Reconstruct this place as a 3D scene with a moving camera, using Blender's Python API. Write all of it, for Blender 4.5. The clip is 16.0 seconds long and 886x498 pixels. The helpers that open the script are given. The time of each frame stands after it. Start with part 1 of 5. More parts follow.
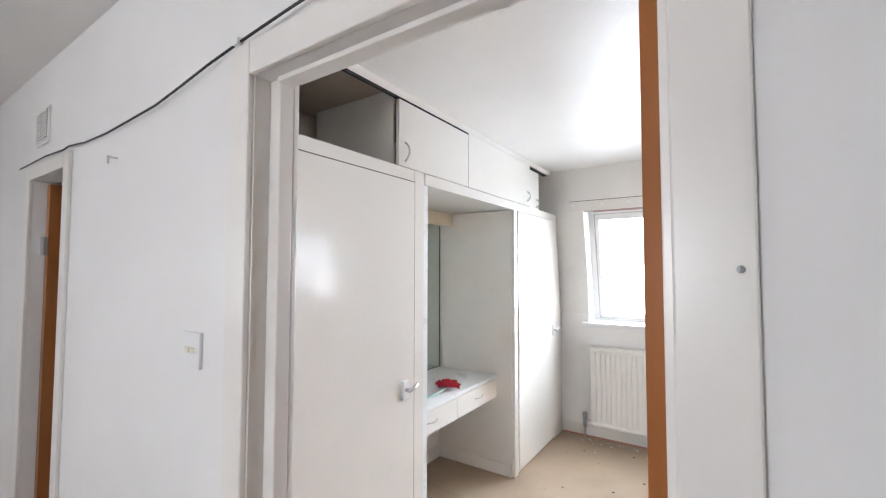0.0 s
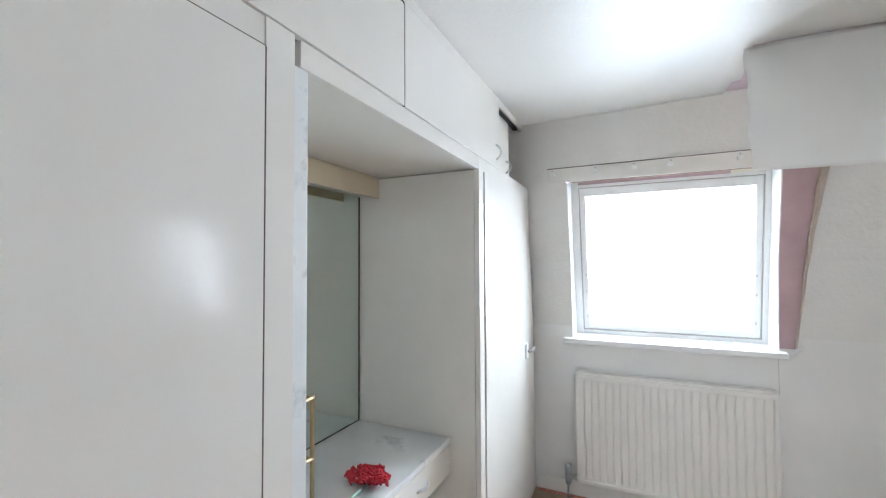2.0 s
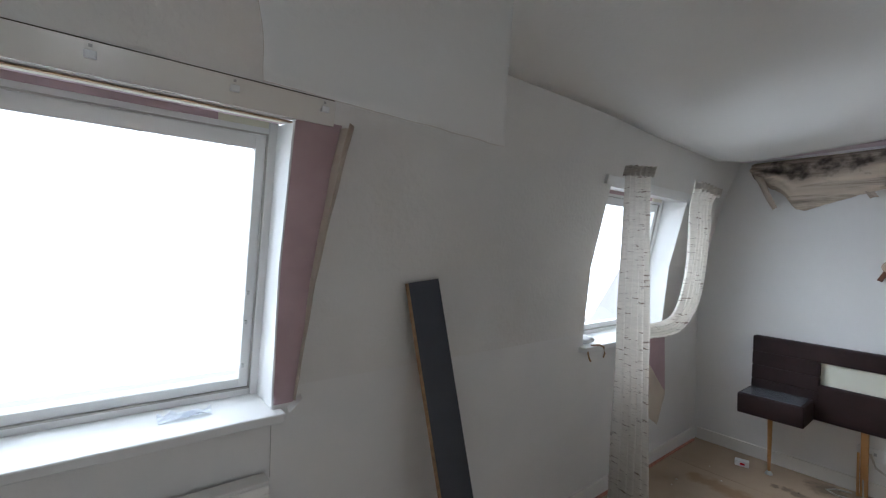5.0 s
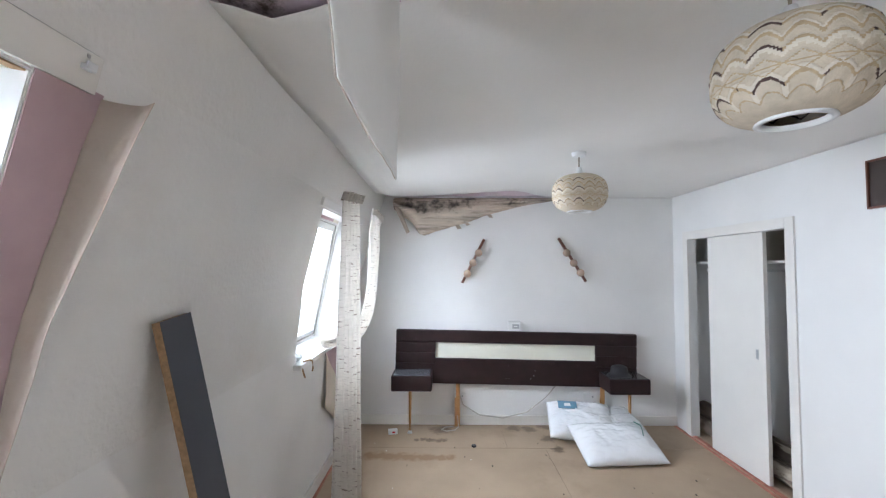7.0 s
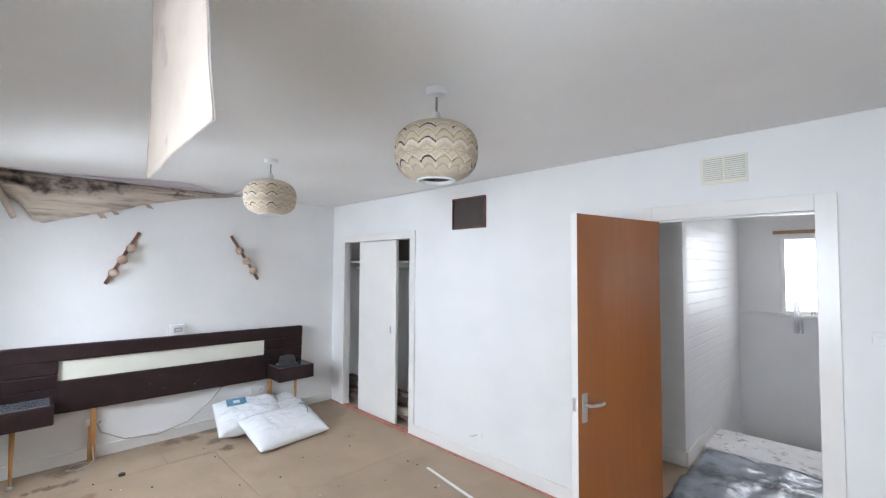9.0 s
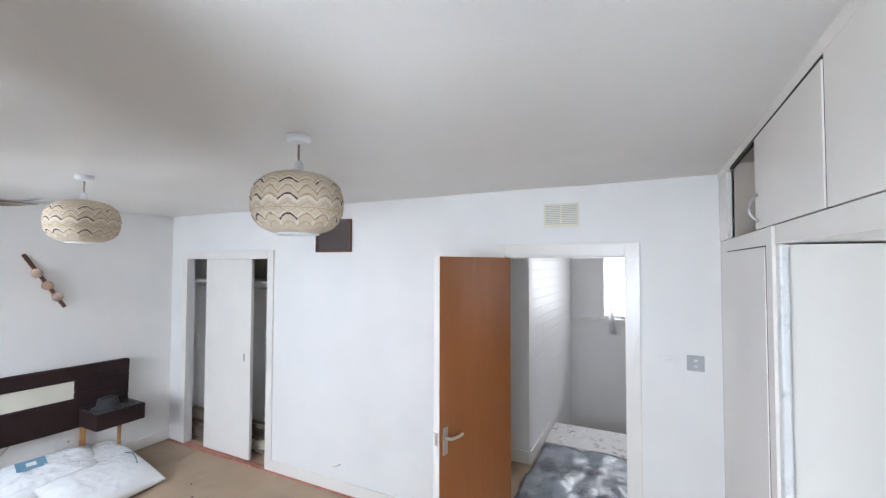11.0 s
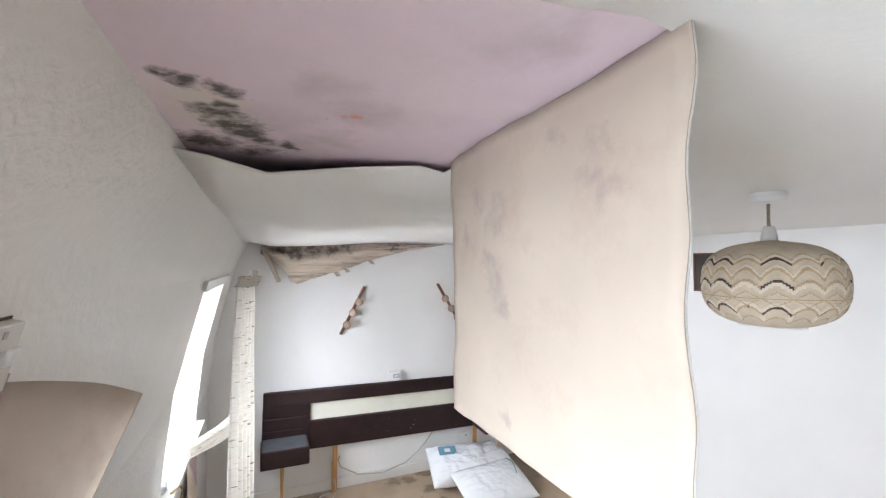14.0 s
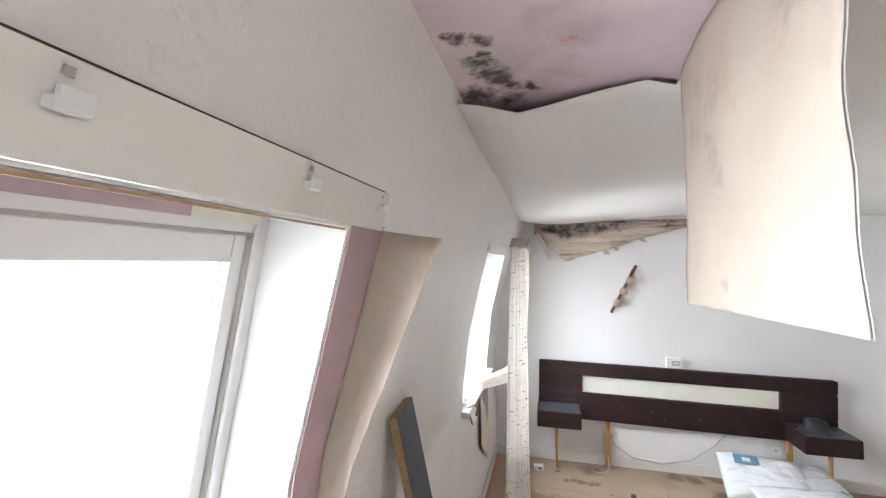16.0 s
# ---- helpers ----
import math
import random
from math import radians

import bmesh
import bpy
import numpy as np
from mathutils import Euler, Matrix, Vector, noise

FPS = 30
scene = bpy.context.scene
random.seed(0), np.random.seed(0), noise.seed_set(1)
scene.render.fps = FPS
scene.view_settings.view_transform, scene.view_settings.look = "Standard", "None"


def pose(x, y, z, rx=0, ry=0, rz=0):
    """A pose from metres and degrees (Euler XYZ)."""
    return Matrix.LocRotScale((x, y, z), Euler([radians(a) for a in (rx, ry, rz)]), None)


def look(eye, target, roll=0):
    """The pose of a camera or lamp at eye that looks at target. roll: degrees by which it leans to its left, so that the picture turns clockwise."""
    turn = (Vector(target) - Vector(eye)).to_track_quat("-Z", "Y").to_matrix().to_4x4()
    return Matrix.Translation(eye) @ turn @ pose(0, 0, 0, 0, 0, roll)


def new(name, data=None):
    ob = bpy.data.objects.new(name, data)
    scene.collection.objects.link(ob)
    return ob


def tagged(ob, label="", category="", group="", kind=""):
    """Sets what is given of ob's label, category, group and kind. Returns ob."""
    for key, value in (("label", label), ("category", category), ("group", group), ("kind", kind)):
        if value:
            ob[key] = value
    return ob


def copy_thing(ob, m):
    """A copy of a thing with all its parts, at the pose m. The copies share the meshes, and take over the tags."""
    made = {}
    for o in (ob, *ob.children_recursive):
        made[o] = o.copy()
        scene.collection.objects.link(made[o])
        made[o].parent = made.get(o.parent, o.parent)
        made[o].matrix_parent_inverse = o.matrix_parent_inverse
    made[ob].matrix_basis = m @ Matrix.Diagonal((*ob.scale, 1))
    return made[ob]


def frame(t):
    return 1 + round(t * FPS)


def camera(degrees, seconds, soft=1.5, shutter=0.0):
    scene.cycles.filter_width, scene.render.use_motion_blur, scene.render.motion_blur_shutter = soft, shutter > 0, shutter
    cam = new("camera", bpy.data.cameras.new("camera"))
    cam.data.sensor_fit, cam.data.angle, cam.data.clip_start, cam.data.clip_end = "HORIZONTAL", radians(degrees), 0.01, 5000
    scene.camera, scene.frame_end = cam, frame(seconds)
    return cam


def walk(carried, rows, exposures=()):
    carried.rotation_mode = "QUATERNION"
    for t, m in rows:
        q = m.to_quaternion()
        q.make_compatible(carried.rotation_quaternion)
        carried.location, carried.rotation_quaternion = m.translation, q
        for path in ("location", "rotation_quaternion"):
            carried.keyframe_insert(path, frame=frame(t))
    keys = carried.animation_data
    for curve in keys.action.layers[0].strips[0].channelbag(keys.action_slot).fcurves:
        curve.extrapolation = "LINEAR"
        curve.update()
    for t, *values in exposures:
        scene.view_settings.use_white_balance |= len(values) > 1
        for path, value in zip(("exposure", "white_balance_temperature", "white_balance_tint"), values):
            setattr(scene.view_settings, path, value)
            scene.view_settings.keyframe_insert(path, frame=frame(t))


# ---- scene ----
cam = camera(93.4, 16.0, 1.25)
PATH = [
    (0, (1.307, -0.596, 1.546), (0.196, 1.064, 1.636), 0.1),
    (0.5, (1.067, -0.369, 1.549), (-0.046, 1.29, 1.635), 0.0),
    (1, (0.881, -0.1, 1.541), (-0.172, 1.599, 1.616), -0.1),
    (1.5, (0.752, 0.196, 1.548), (-0.204, 1.951, 1.619), -0.2),
    (2, (0.669, 0.496, 1.552), (-0.178, 2.306, 1.616), -0.3),
    (2.5, (0.619, 0.761, 1.579), (-0.134, 2.613, 1.631), -0.3),
    (3, (0.524, 0.963, 1.588), (0.175, 2.932, 1.631), -0.1),
    (3.5, (0.544, 1.153, 1.588), (0.648, 3.15, 1.622), 0.2),
    (4, (0.662, 1.416, 1.618), (1.141, 3.359, 1.624), 0.6),
    (4.5, (0.828, 1.616, 1.618), (1.588, 3.466, 1.636), 1.0),
    (5, (0.918, 1.848, 1.648), (2.143, 3.428, 1.649), 1.5),
    (5.2, (0.917, 1.892, 1.598), (2.279, 3.356, 1.651), 0.4),
    (7.3, (0.517, 2.545, 1.698), (2.503, 2.326, 1.778), 0.4),
    (7.5, (0.489, 2.607, 1.707), (2.453, 2.239, 1.787), 0.3),
    (8, (0.435, 2.706, 1.699), (2.282, 1.945, 1.782), 0.4),
    (8.5, (0.385, 2.775, 1.685), (2.016, 1.62, 1.771), 0.5),
    (9, (0.348, 2.804, 1.681), (1.755, 1.386, 1.762), 0.3),
    (9.5, (0.313, 2.805, 1.674), (1.52, 1.212, 1.754), 0.2),
    (9.7, (0.303, 2.806, 1.67), (1.421, 1.15, 1.753), 0.3),
    (11.8, (0.48, 2.806, 2.099), (1.36, 1.012, 2.162), 0.1),
    (12, (0.537, 2.821, 2.116), (1.483, 1.061, 2.188), -0.1),
    (12.5, (0.641, 2.85, 2.175), (1.894, 1.293, 2.236), 0.0),
    (13, (0.709, 2.883, 2.204), (2.201, 1.553, 2.262), 0.2),
    (13.5, (0.782, 2.925, 2.215), (2.476, 1.863, 2.278), -0.0),
    (14, (0.833, 2.956, 2.221), (2.677, 2.184, 2.287), 0.1),
    (14.5, (0.821, 2.976, 2.223), (2.768, 2.523, 2.286), 0.3),
    (15, (0.705, 2.95, 2.214), (2.703, 2.907, 2.279), 0.2),
    (15.5, (0.643, 2.906, 2.161), (2.62, 3.201, 2.222), 0.1),
    (16, (0.62, 2.882, 1.994), (2.558, 3.371, 2.063), 0.1),
]
walk(cam, [(t, look(eye, target, roll)) for t, eye, target, roll in PATH],
     [(0.0, 0.27, 6000, 14), (1.0, 0.22, 5830, 12), (2.5, -0.24, 5720, 9), (3.5, -0.53, 5720, 8), (5.0, -1.52, 5780, 11), (5.4, -1.2, 5850, 11),
      (7.3, -0.45, 5780, 13), (9.0, -0.35, 5820, 13), (12.5, -0.38, 5900, 14), (14.5, -0.28, 6170, 14), (16.0, -0.23, 6200, 14)])

# ---- light ----
world = bpy.data.worlds.new("overcast_sky")
scene.world = world
world.use_nodes = True
wn = world.node_tree.nodes
sky = wn.new("ShaderNodeTexSky")
sky.sky_type, sky.sun_disc = "NISHITA", False
sky.sun_elevation, sky.sun_rotation = radians(38), radians(20)
wn["Background"].inputs["Strength"].default_value = 0.12
world.node_tree.links.new(sky.outputs["Color"], wn["Background"].inputs["Color"])

WIN_TILT = 0.19


def window_lamp(name, loc, sx, sy, watts, rx, rz=0.0, colour=(0.90, 0.96, 1.0)):
    data = bpy.data.lights.new(name, "AREA")
    data.spread = radians(150)
    data.shape, data.size, data.size_y, data.energy, data.color = "RECTANGLE", sx, sy, watts, colour
    ob = new(name, data)
    ob.matrix_world = pose(*loc, rx, 0, rz)
    return ob


# daylight standing in the window openings, the last an unseen one added as fill
window_lamp("daylight_and_fill", (0.81, 3.80, 1.62), 1.3, 1.35, 86, -90 + 28)
window_lamp("daylight_and_fill", (3.86, 3.80, 1.62), 1.3, 1.35, 152, -90 + 30)
window_lamp("daylight_and_fill", (0.55, -3.72, 1.6), 1.1, 1.1, 33, 90 - 20, 0.0, (1.0, 0.97, 0.93))
# fill through an unseen, added window, to brighten the stair wall
window_lamp("daylight_and_fill", (-3.34, -2.8, 1.55), 0.95, 1.0, 11, 90 - 12, -90, (1.0, 0.97, 0.93))
sun_data = bpy.data.lights.new("sun", "SUN")
sun_data.energy, sun_data.angle, sun_data.color = 0.6, radians(15), (1.0, 0.97, 0.92)
new("sun", sun_data).matrix_world = look((0, 0, 0), (0.25, -0.75, -0.62))


# ---- materials ----
def material(name, colour, rough=0.6, vary=0.06, scale=6.0, bump=0.05, fine=120.0, metal=0.0, second=None, second_scale=2.0,
             second_low=0.5, second_high=0.7, spec=0.5, stretch=(1, 1, 1), bump_dist=0.002, per_object=0.0):
    m = bpy.data.materials.new(name)
    m.use_nodes = True
    n, l = m.node_tree.nodes, m.node_tree.links
    b = n["Principled BSDF"]
    co = n.new("ShaderNodeTexCoord")
    mp = n.new("ShaderNodeMapping")
    mp.inputs["Scale"].default_value = stretch
    l.new(co.outputs["Object"], mp.inputs["Vector"])
    big = n.new("ShaderNodeTexNoise")
    big.inputs["Scale"].default_value, big.inputs["Detail"].default_value = scale, 5
    l.new(mp.outputs["Vector"], big.inputs["Vector"])
    ramp = n.new("ShaderNodeMapRange")
    ramp.inputs["From Min"].default_value, ramp.inputs["From Max"].default_value = 0.3, 0.7
    ramp.inputs["To Min"].default_value, ramp.inputs["To Max"].default_value = 1 - vary, 1 + vary * 0.4
    l.new(big.outputs["Fac"], ramp.inputs["Value"])
    mul = n.new("ShaderNodeMix")
    mul.data_type, mul.blend_type = "RGBA", "MULTIPLY"
    mul.inputs["Factor"].default_value = 1.0
    mul.inputs["A"].default_value = (*colour, 1)
    l.new(ramp.outputs["Result"], mul.inputs["B"])
    last = mul.outputs["Result"]
    if second:
        patch = n.new("ShaderNodeTexNoise")
        patch.inputs["Scale"].default_value, patch.inputs["Detail"].default_value = second_scale, 6
        patch.inputs["Roughness"].default_value = 0.65
        l.new(mp.outputs["Vector"], patch.inputs["Vector"])
        pr = n.new("ShaderNodeMapRange")
        pr.inputs["From Min"].default_value, pr.inputs["From Max"].default_value = second_low, second_high
        l.new(patch.outputs["Fac"], pr.inputs["Value"])
        mix = n.new("ShaderNodeMix")
        mix.data_type = "RGBA"
        l.new(pr.outputs["Result"], mix.inputs["Factor"])
        l.new(last, mix.inputs["A"])
        mix.inputs["B"].default_value = (*second, 1)
        last = mix.outputs["Result"]
    if per_object:
        info = n.new("ShaderNodeObjectInfo")
        orr = n.new("ShaderNodeMapRange")
        orr.inputs["To Min"].default_value, orr.inputs["To Max"].default_value = 1 - per_object, 1 + per_object * 0.3
        l.new(info.outputs["Random"], orr.inputs["Value"])
        om = n.new("ShaderNodeMix")
        om.data_type, om.blend_type = "RGBA", "MULTIPLY"
        om.inputs["Factor"].default_value = 1.0
        l.new(last, om.inputs["A"])
        l.new(orr.outputs["Result"], om.inputs["B"])
        last = om.outputs["Result"]
    l.new(last, b.inputs["Base Color"])
    b.inputs["Roughness"].default_value = rough
    b.inputs["Metallic"].default_value = metal
    b.inputs["Specular IOR Level"].default_value = spec
    if bump:
        grain = n.new("ShaderNodeTexNoise")
        grain.inputs["Scale"].default_value, grain.inputs["Detail"].default_value = fine, 4
        l.new(mp.outputs["Vector"], grain.inputs["Vector"])
        bp = n.new("ShaderNodeBump")
        bp.inputs["Strength"].default_value, bp.inputs["Distance"].default_value = bump, bump_dist
        l.new(grain.outputs["Fac"], bp.inputs["Height"])
        l.new(bp.outputs["Normal"], b.inputs["Normal"])
    return m


def stipple(m, scale, strength, dist, low=0.46, high=0.60):
    """Raised flecks of a brushed or woodchip finish over the grain."""
    n, l = m.node_tree.nodes, m.node_tree.links
    b = n["Principled BSDF"]
    co, nz, mr, bp = n.new("ShaderNodeTexCoord"), n.new("ShaderNodeTexNoise"), n.new("ShaderNodeMapRange"), n.new("ShaderNodeBump")
    nz.inputs["Scale"].default_value, nz.inputs["Detail"].default_value, nz.inputs["Distortion"].default_value = scale, 2, 0.6
    mr.inputs["From Min"].default_value, mr.inputs["From Max"].default_value = low, high
    bp.inputs["Strength"].default_value, bp.inputs["Distance"].default_value = strength, dist
    l.new(co.outputs["Object"], nz.inputs["Vector"])
    l.new(nz.outputs["Fac"], mr.inputs["Value"])
    l.new(mr.outputs["Result"], bp.inputs["Height"])
    old = b.inputs["Normal"].links
    if old:
        l.new(old[0].from_socket, bp.inputs["Normal"])
    l.new(bp.outputs["Normal"], b.inputs["Normal"])


WALL = material("white_emulsion_wall", (0.81, 0.80, 0.78), 0.62, 0.05, 1.6, 0.25, 90, second=(0.755, 0.745, 0.72), second_scale=0.9,
                second_low=0.55, second_high=0.85)
SLOPE = material("painted_woodchip_paper", (0.78, 0.76, 0.725), 0.28, 0.06, 2.0, 0.75, 48, second=(0.70, 0.66, 0.60), second_scale=1.2,
                 second_low=0.55, second_high=0.85, bump_dist=0.004)
stipple(SLOPE, 40, 0.34, 0.0015)
# smoother foot wall, its tone lightened for the light the slope misses
FOOT = material("lit_foot_paper", (0.80, 0.785, 0.76), 0.5, 0.06, 1.7, 0.2, 90, second=(0.73, 0.705, 0.665), second_scale=1.3,
                second_low=0.55, second_high=0.85)
CEIL = material("stippled_white_ceiling", (0.81, 0.79, 0.755), 0.42, 0.05, 1.3, 0.2, 60, second=(0.755, 0.74, 0.71), second_scale=0.8,
                second_low=0.52, second_high=0.85, bump_dist=0.004)
stipple(CEIL, 46, 0.20, 0.0010)
HALLW = material("hall_white_paint", (0.80, 0.785, 0.765), 0.6, 0.06, 1.8, 0.2, 80)
TRIM = material("cream_gloss_trim", (0.80, 0.775, 0.73), 0.28, 0.04, 3.0, 0.05, 60)
CREAM = material("cream_gloss_cupboard", (0.80, 0.77, 0.715), 0.13, 0.03, 1.5, 0.03, 9, second=(0.73, 0.69, 0.62), second_scale=1.4,
                 second_low=0.58, second_high=0.9, bump_dist=0.003)
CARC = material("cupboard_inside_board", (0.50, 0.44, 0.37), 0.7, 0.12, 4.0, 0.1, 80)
# dark brown for the door gaps and the batten's painted shadow line
SEAM = material("dark_seam", (0.08, 0.058, 0.04), 0.85, 0.3, 12.0, 0)
DARKGAP = material("dark_gap", (0.02, 0.018, 0.016), 0.9, 0.2, 4.0, 0)
PINKP = material("pink_plasterboard", (0.68, 0.555, 0.605), 0.75, 0.08, 5.0, 0.15, 80, second=(0.72, 0.64, 0.63), second_scale=3.0,
                 second_low=0.5, second_high=0.75)
PINKD = material("pink_bare_plaster", (0.50, 0.36, 0.38), 0.8, 0.12, 6.0, 0.2, 60)
TAN = material("tan_paper_backing", (0.52, 0.44, 0.36), 0.8, 0.10, 5.0, 0.25, 70, second=(0.42, 0.325, 0.25), second_scale=7.0,
               second_low=0.54, second_high=0.82)
GREYW = material("anthracite_laminate", (0.055, 0.058, 0.072), 0.55, 0.1, 8.0, 0.05, 90)
CHIP = material("raw_chipboard_edge", (0.40, 0.25, 0.13), 0.8, 0.3, 60.0, 0.3, 150)
LAMIN = material("marbled_white_laminate", (0.76, 0.77, 0.76), 0.3, 0.05, 6.0, 0.02, 60, second=(0.46, 0.48, 0.485), second_scale=6.0,
                 second_low=0.57, second_high=0.70)
METAL = material("satin_aluminium", (0.62, 0.62, 0.61), 0.3, 0.05, 20.0, 0.02, 200, metal=1.0)
BRASS = material("tarnished_brass", (0.55, 0.42, 0.24), 0.35, 0.15, 20.0, 0.05, 150, metal=1.0)
PLASTIC = material("white_plastic", (0.80, 0.80, 0.79), 0.35, 0.02, 10.0, 0)
OLDPL = material("yellowed_plastic", (0.76, 0.73, 0.60), 0.45, 0.04, 12.0, 0)
GREYPL = material("grey_plastic", (0.42, 0.43, 0.44), 0.4, 0.05, 12.0, 0)
BLACK = material("black_cable", (0.03, 0.03, 0.032), 0.5, 0.1, 20.0, 0)
LEATH = material("dark_brown_vinyl", (0.022, 0.010, 0.010), 0.6, 0.25, 9.0, 0.35, 160, second=(0.04, 0.024, 0.022), second_scale=8.0,
                 second_low=0.62, second_high=0.8, spec=0.25)
CREAMV = material("cream_inset_board", (0.76, 0.75, 0.64), 0.4, 0.04, 5.0, 0.04, 60)
OAK = material("teak_leg_wood", (0.48, 0.25, 0.09), 0.45, 0.25, 14.0, 0.1, 90, stretch=(1, 1, 0.12))
DOORW = material("orange_sapele_veneer", (0.34, 0.120, 0.030), 0.3, 0.10, 30.0, 0.06, 110, stretch=(1, 1, 0.09),
                 second=(0.30, 0.094, 0.018), second_scale=3.0, second_low=0.40, second_high=0.85)
DKWOOD = material("dark_red_wood", (0.13, 0.045, 0.025), 0.4, 0.2, 14.0, 0.08, 110, stretch=(1, 1, 0.1))
FLOOR = material("tan_hardboard_floor", (0.46, 0.345, 0.235), 0.7, 0.12, 3.0, 0.12, 90, second=(0.34, 0.25, 0.165), second_scale=1.5,
                 second_low=0.54, second_high=0.8)
SHEET = material("tan_hardboard_sheet", (0.40, 0.30, 0.205), 0.66, 0.12, 2.5, 0.12, 90, second=(0.28, 0.205, 0.135), second_scale=1.7,
                 second_low=0.56, second_high=0.82, per_object=0.06)
REDTAPE = material("red_oxide_grip_strip", (0.50, 0.21, 0.15), 0.75, 0.3, 20.0, 0.2, 90)
MOULDP = material("mouldy_hanging_paper", (0.64, 0.54, 0.43), 0.85, 0.22, 5.0, 0.3, 50, second=(0.10, 0.08, 0.066), second_scale=4.6,
                  second_low=0.47, second_high=0.72, stretch=(0.5, 0.40, 4.0))
LINEN = material("oatmeal_woven_curtain", (0.66, 0.615, 0.55), 0.9, 0.1, 30.0, 0.4, 160, second=(0.22, 0.17, 0.14), second_scale=24.0,
                 second_low=0.59, second_high=0.64, stretch=(0.42, 0.42, 3.0))
NET = material("white_net_curtain", (0.82, 0.82, 0.82), 0.85, 0.05, 20.0, 0.3, 120)
for cloth in (LINEN, NET):
    cn, cl = cloth.node_tree.nodes, cloth.node_tree.links
    tr, mx = cn.new("ShaderNodeBsdfTranslucent"), cn.new("ShaderNodeMixShader")
    cl.new(cn["Principled BSDF"].inputs["Base Color"].links[0].from_socket, tr.inputs["Color"])
    mx.inputs["Fac"].default_value = 0.22
    cl.new(cn["Principled BSDF"].outputs["BSDF"], mx.inputs[1])
    cl.new(tr.outputs["BSDF"], mx.inputs[2])
    cl.new(mx.outputs["Shader"], cn["Material Output"].inputs["Surface"])
RUBBER = material("black_felt", (0.02, 0.02, 0.023), 0.7, 0.1, 20.0, 0.1, 150)
RED = material("red_chenille", (0.50, 0.02, 0.035), 0.9, 0.3, 40.0, 0.4, 90)
GREENP = material("pale_green_plastic", (0.50, 0.72, 0.60), 0.4, 0.05, 10.0, 0)
BLUEP = material("grey_blue_print", (0.15, 0.30, 0.42), 0.4, 0.1, 10.0, 0)
POLY = material("white_polythene_bag", (0.86, 0.87, 0.88), 0.22, 0.04, 6.0, 0.08, 16, bump_dist=0.008)
DUST = material("plastic_dust_sheet", (0.30, 0.33, 0.37), 0.22, 0.35, 3.5, 0.6, 9, second=(0.08, 0.09, 0.105), second_scale=3.0,
                second_low=0.48, second_high=0.62, bump_dist=0.03)
CARPET = material("striped_old_carpet", (0.16, 0.12, 0.09), 0.95, 0.4, 8.0, 0.4, 120, second=(0.45, 0.38, 0.29), second_scale=5.0,
                  second_low=0.5, second_high=0.55, stretch=(0.3, 3.5, 1))
UPVC = material("white_window_paint", (0.82, 0.815, 0.80), 0.4, 0.05, 4.0, 0.05, 60)
SEAL = material("grey_gasket", (0.46, 0.44, 0.41), 0.6, 0.1, 10.0, 0)
AMBER = material("smoked_amber_glass", (0.78, 0.60, 0.47), 0.1, 0.1, 20.0, 0, spec=0.8)
AMBER.node_tree.nodes["Principled BSDF"].inputs["Transmission Weight"].default_value = 0.5
WOOL = [material("shade_wool_cream", (0.60, 0.51, 0.385), 0.95, 0.12, 40.0, 0.6, 220),
        material("shade_wool_ochre", (0.50, 0.37, 0.22), 0.95, 0.2, 60.0, 0.6, 220),
        material("shade_wool_brown", (0.085, 0.05, 0.04), 0.95, 0.2, 60.0, 0.6, 220),
        material("shade_wool_pale", (0.69, 0.62, 0.51), 0.95, 0.12, 60.0, 0.6, 220)]


def glassy(name, tint, rough=0.0):
    m = material(name, tint, rough, 0, 5, 0)
    m.node_tree.nodes["Principled BSDF"].inputs["Transmission Weight"].default_value = 1.0
    m.node_tree.nodes["Principled BSDF"].inputs["IOR"].default_value = 1.45
    return m


GLASS = glassy("window_glass", (0.97, 0.99, 0.98))
MIRROR = material("aged_green_mirror", (0.72, 0.79, 0.75), 0.02, 0.02, 3, 0, metal=1.0)


# ---- builders ----
def box(bm, x0, x1, y0, y1, z0, z1, m=None, bevel=0.0):
    made = bmesh.ops.create_cube(bm, size=1.0)["verts"]
    for v in made:
        v.co = Vector((x0 + (v.co.x + 0.5) * (x1 - x0), y0 + (v.co.y + 0.5) * (y1 - y0), z0 + (v.co.z + 0.5) * (z1 - z0)))
    if bevel:
        edges = list({e for v in made for e in v.link_edges})
        made = [v for v in bmesh.ops.bevel(bm, geom=edges, offset=bevel, segments=2, affect="EDGES", profile=0.5)["verts"]]
    if m is not None:
        bmesh.ops.transform(bm, matrix=m, verts=list({v for v in made}))
    return made


def boxed(*a, bevel=0.0, m=None):
    bm = bmesh.new()
    box(bm, *a, bevel=bevel)
    if m is not None:
        bm.transform(m)
    return bm


def tube(bm, points, radius, seg=8, radii=None, caps=True):
    rings = []
    pts = [Vector(p) for p in points]
    for i, p in enumerate(pts):
        d = (pts[min(i + 1, len(pts) - 1)] - pts[max(i - 1, 0)]).normalized()
        side = d.cross(Vector((0, 0, 1)))
        if side.length < 1e-3:
            side = d.cross(Vector((0, 1, 0)))
        side.normalize()
        up = side.cross(d)
        r = radii[i] if radii else radius
        rings.append([bm.verts.new(p + r * (math.cos(a) * side + math.sin(a) * up)) for a in (2 * math.pi * k / seg for k in range(seg))])
    for a, b in zip(rings, rings[1:]):
        for k in range(seg):
            bm.faces.new((a[k], a[(k + 1) % seg], b[(k + 1) % seg], b[k]))
    if caps:
        bm.faces.new(rings[0][::-1])
        bm.faces.new(rings[-1])
    return bm


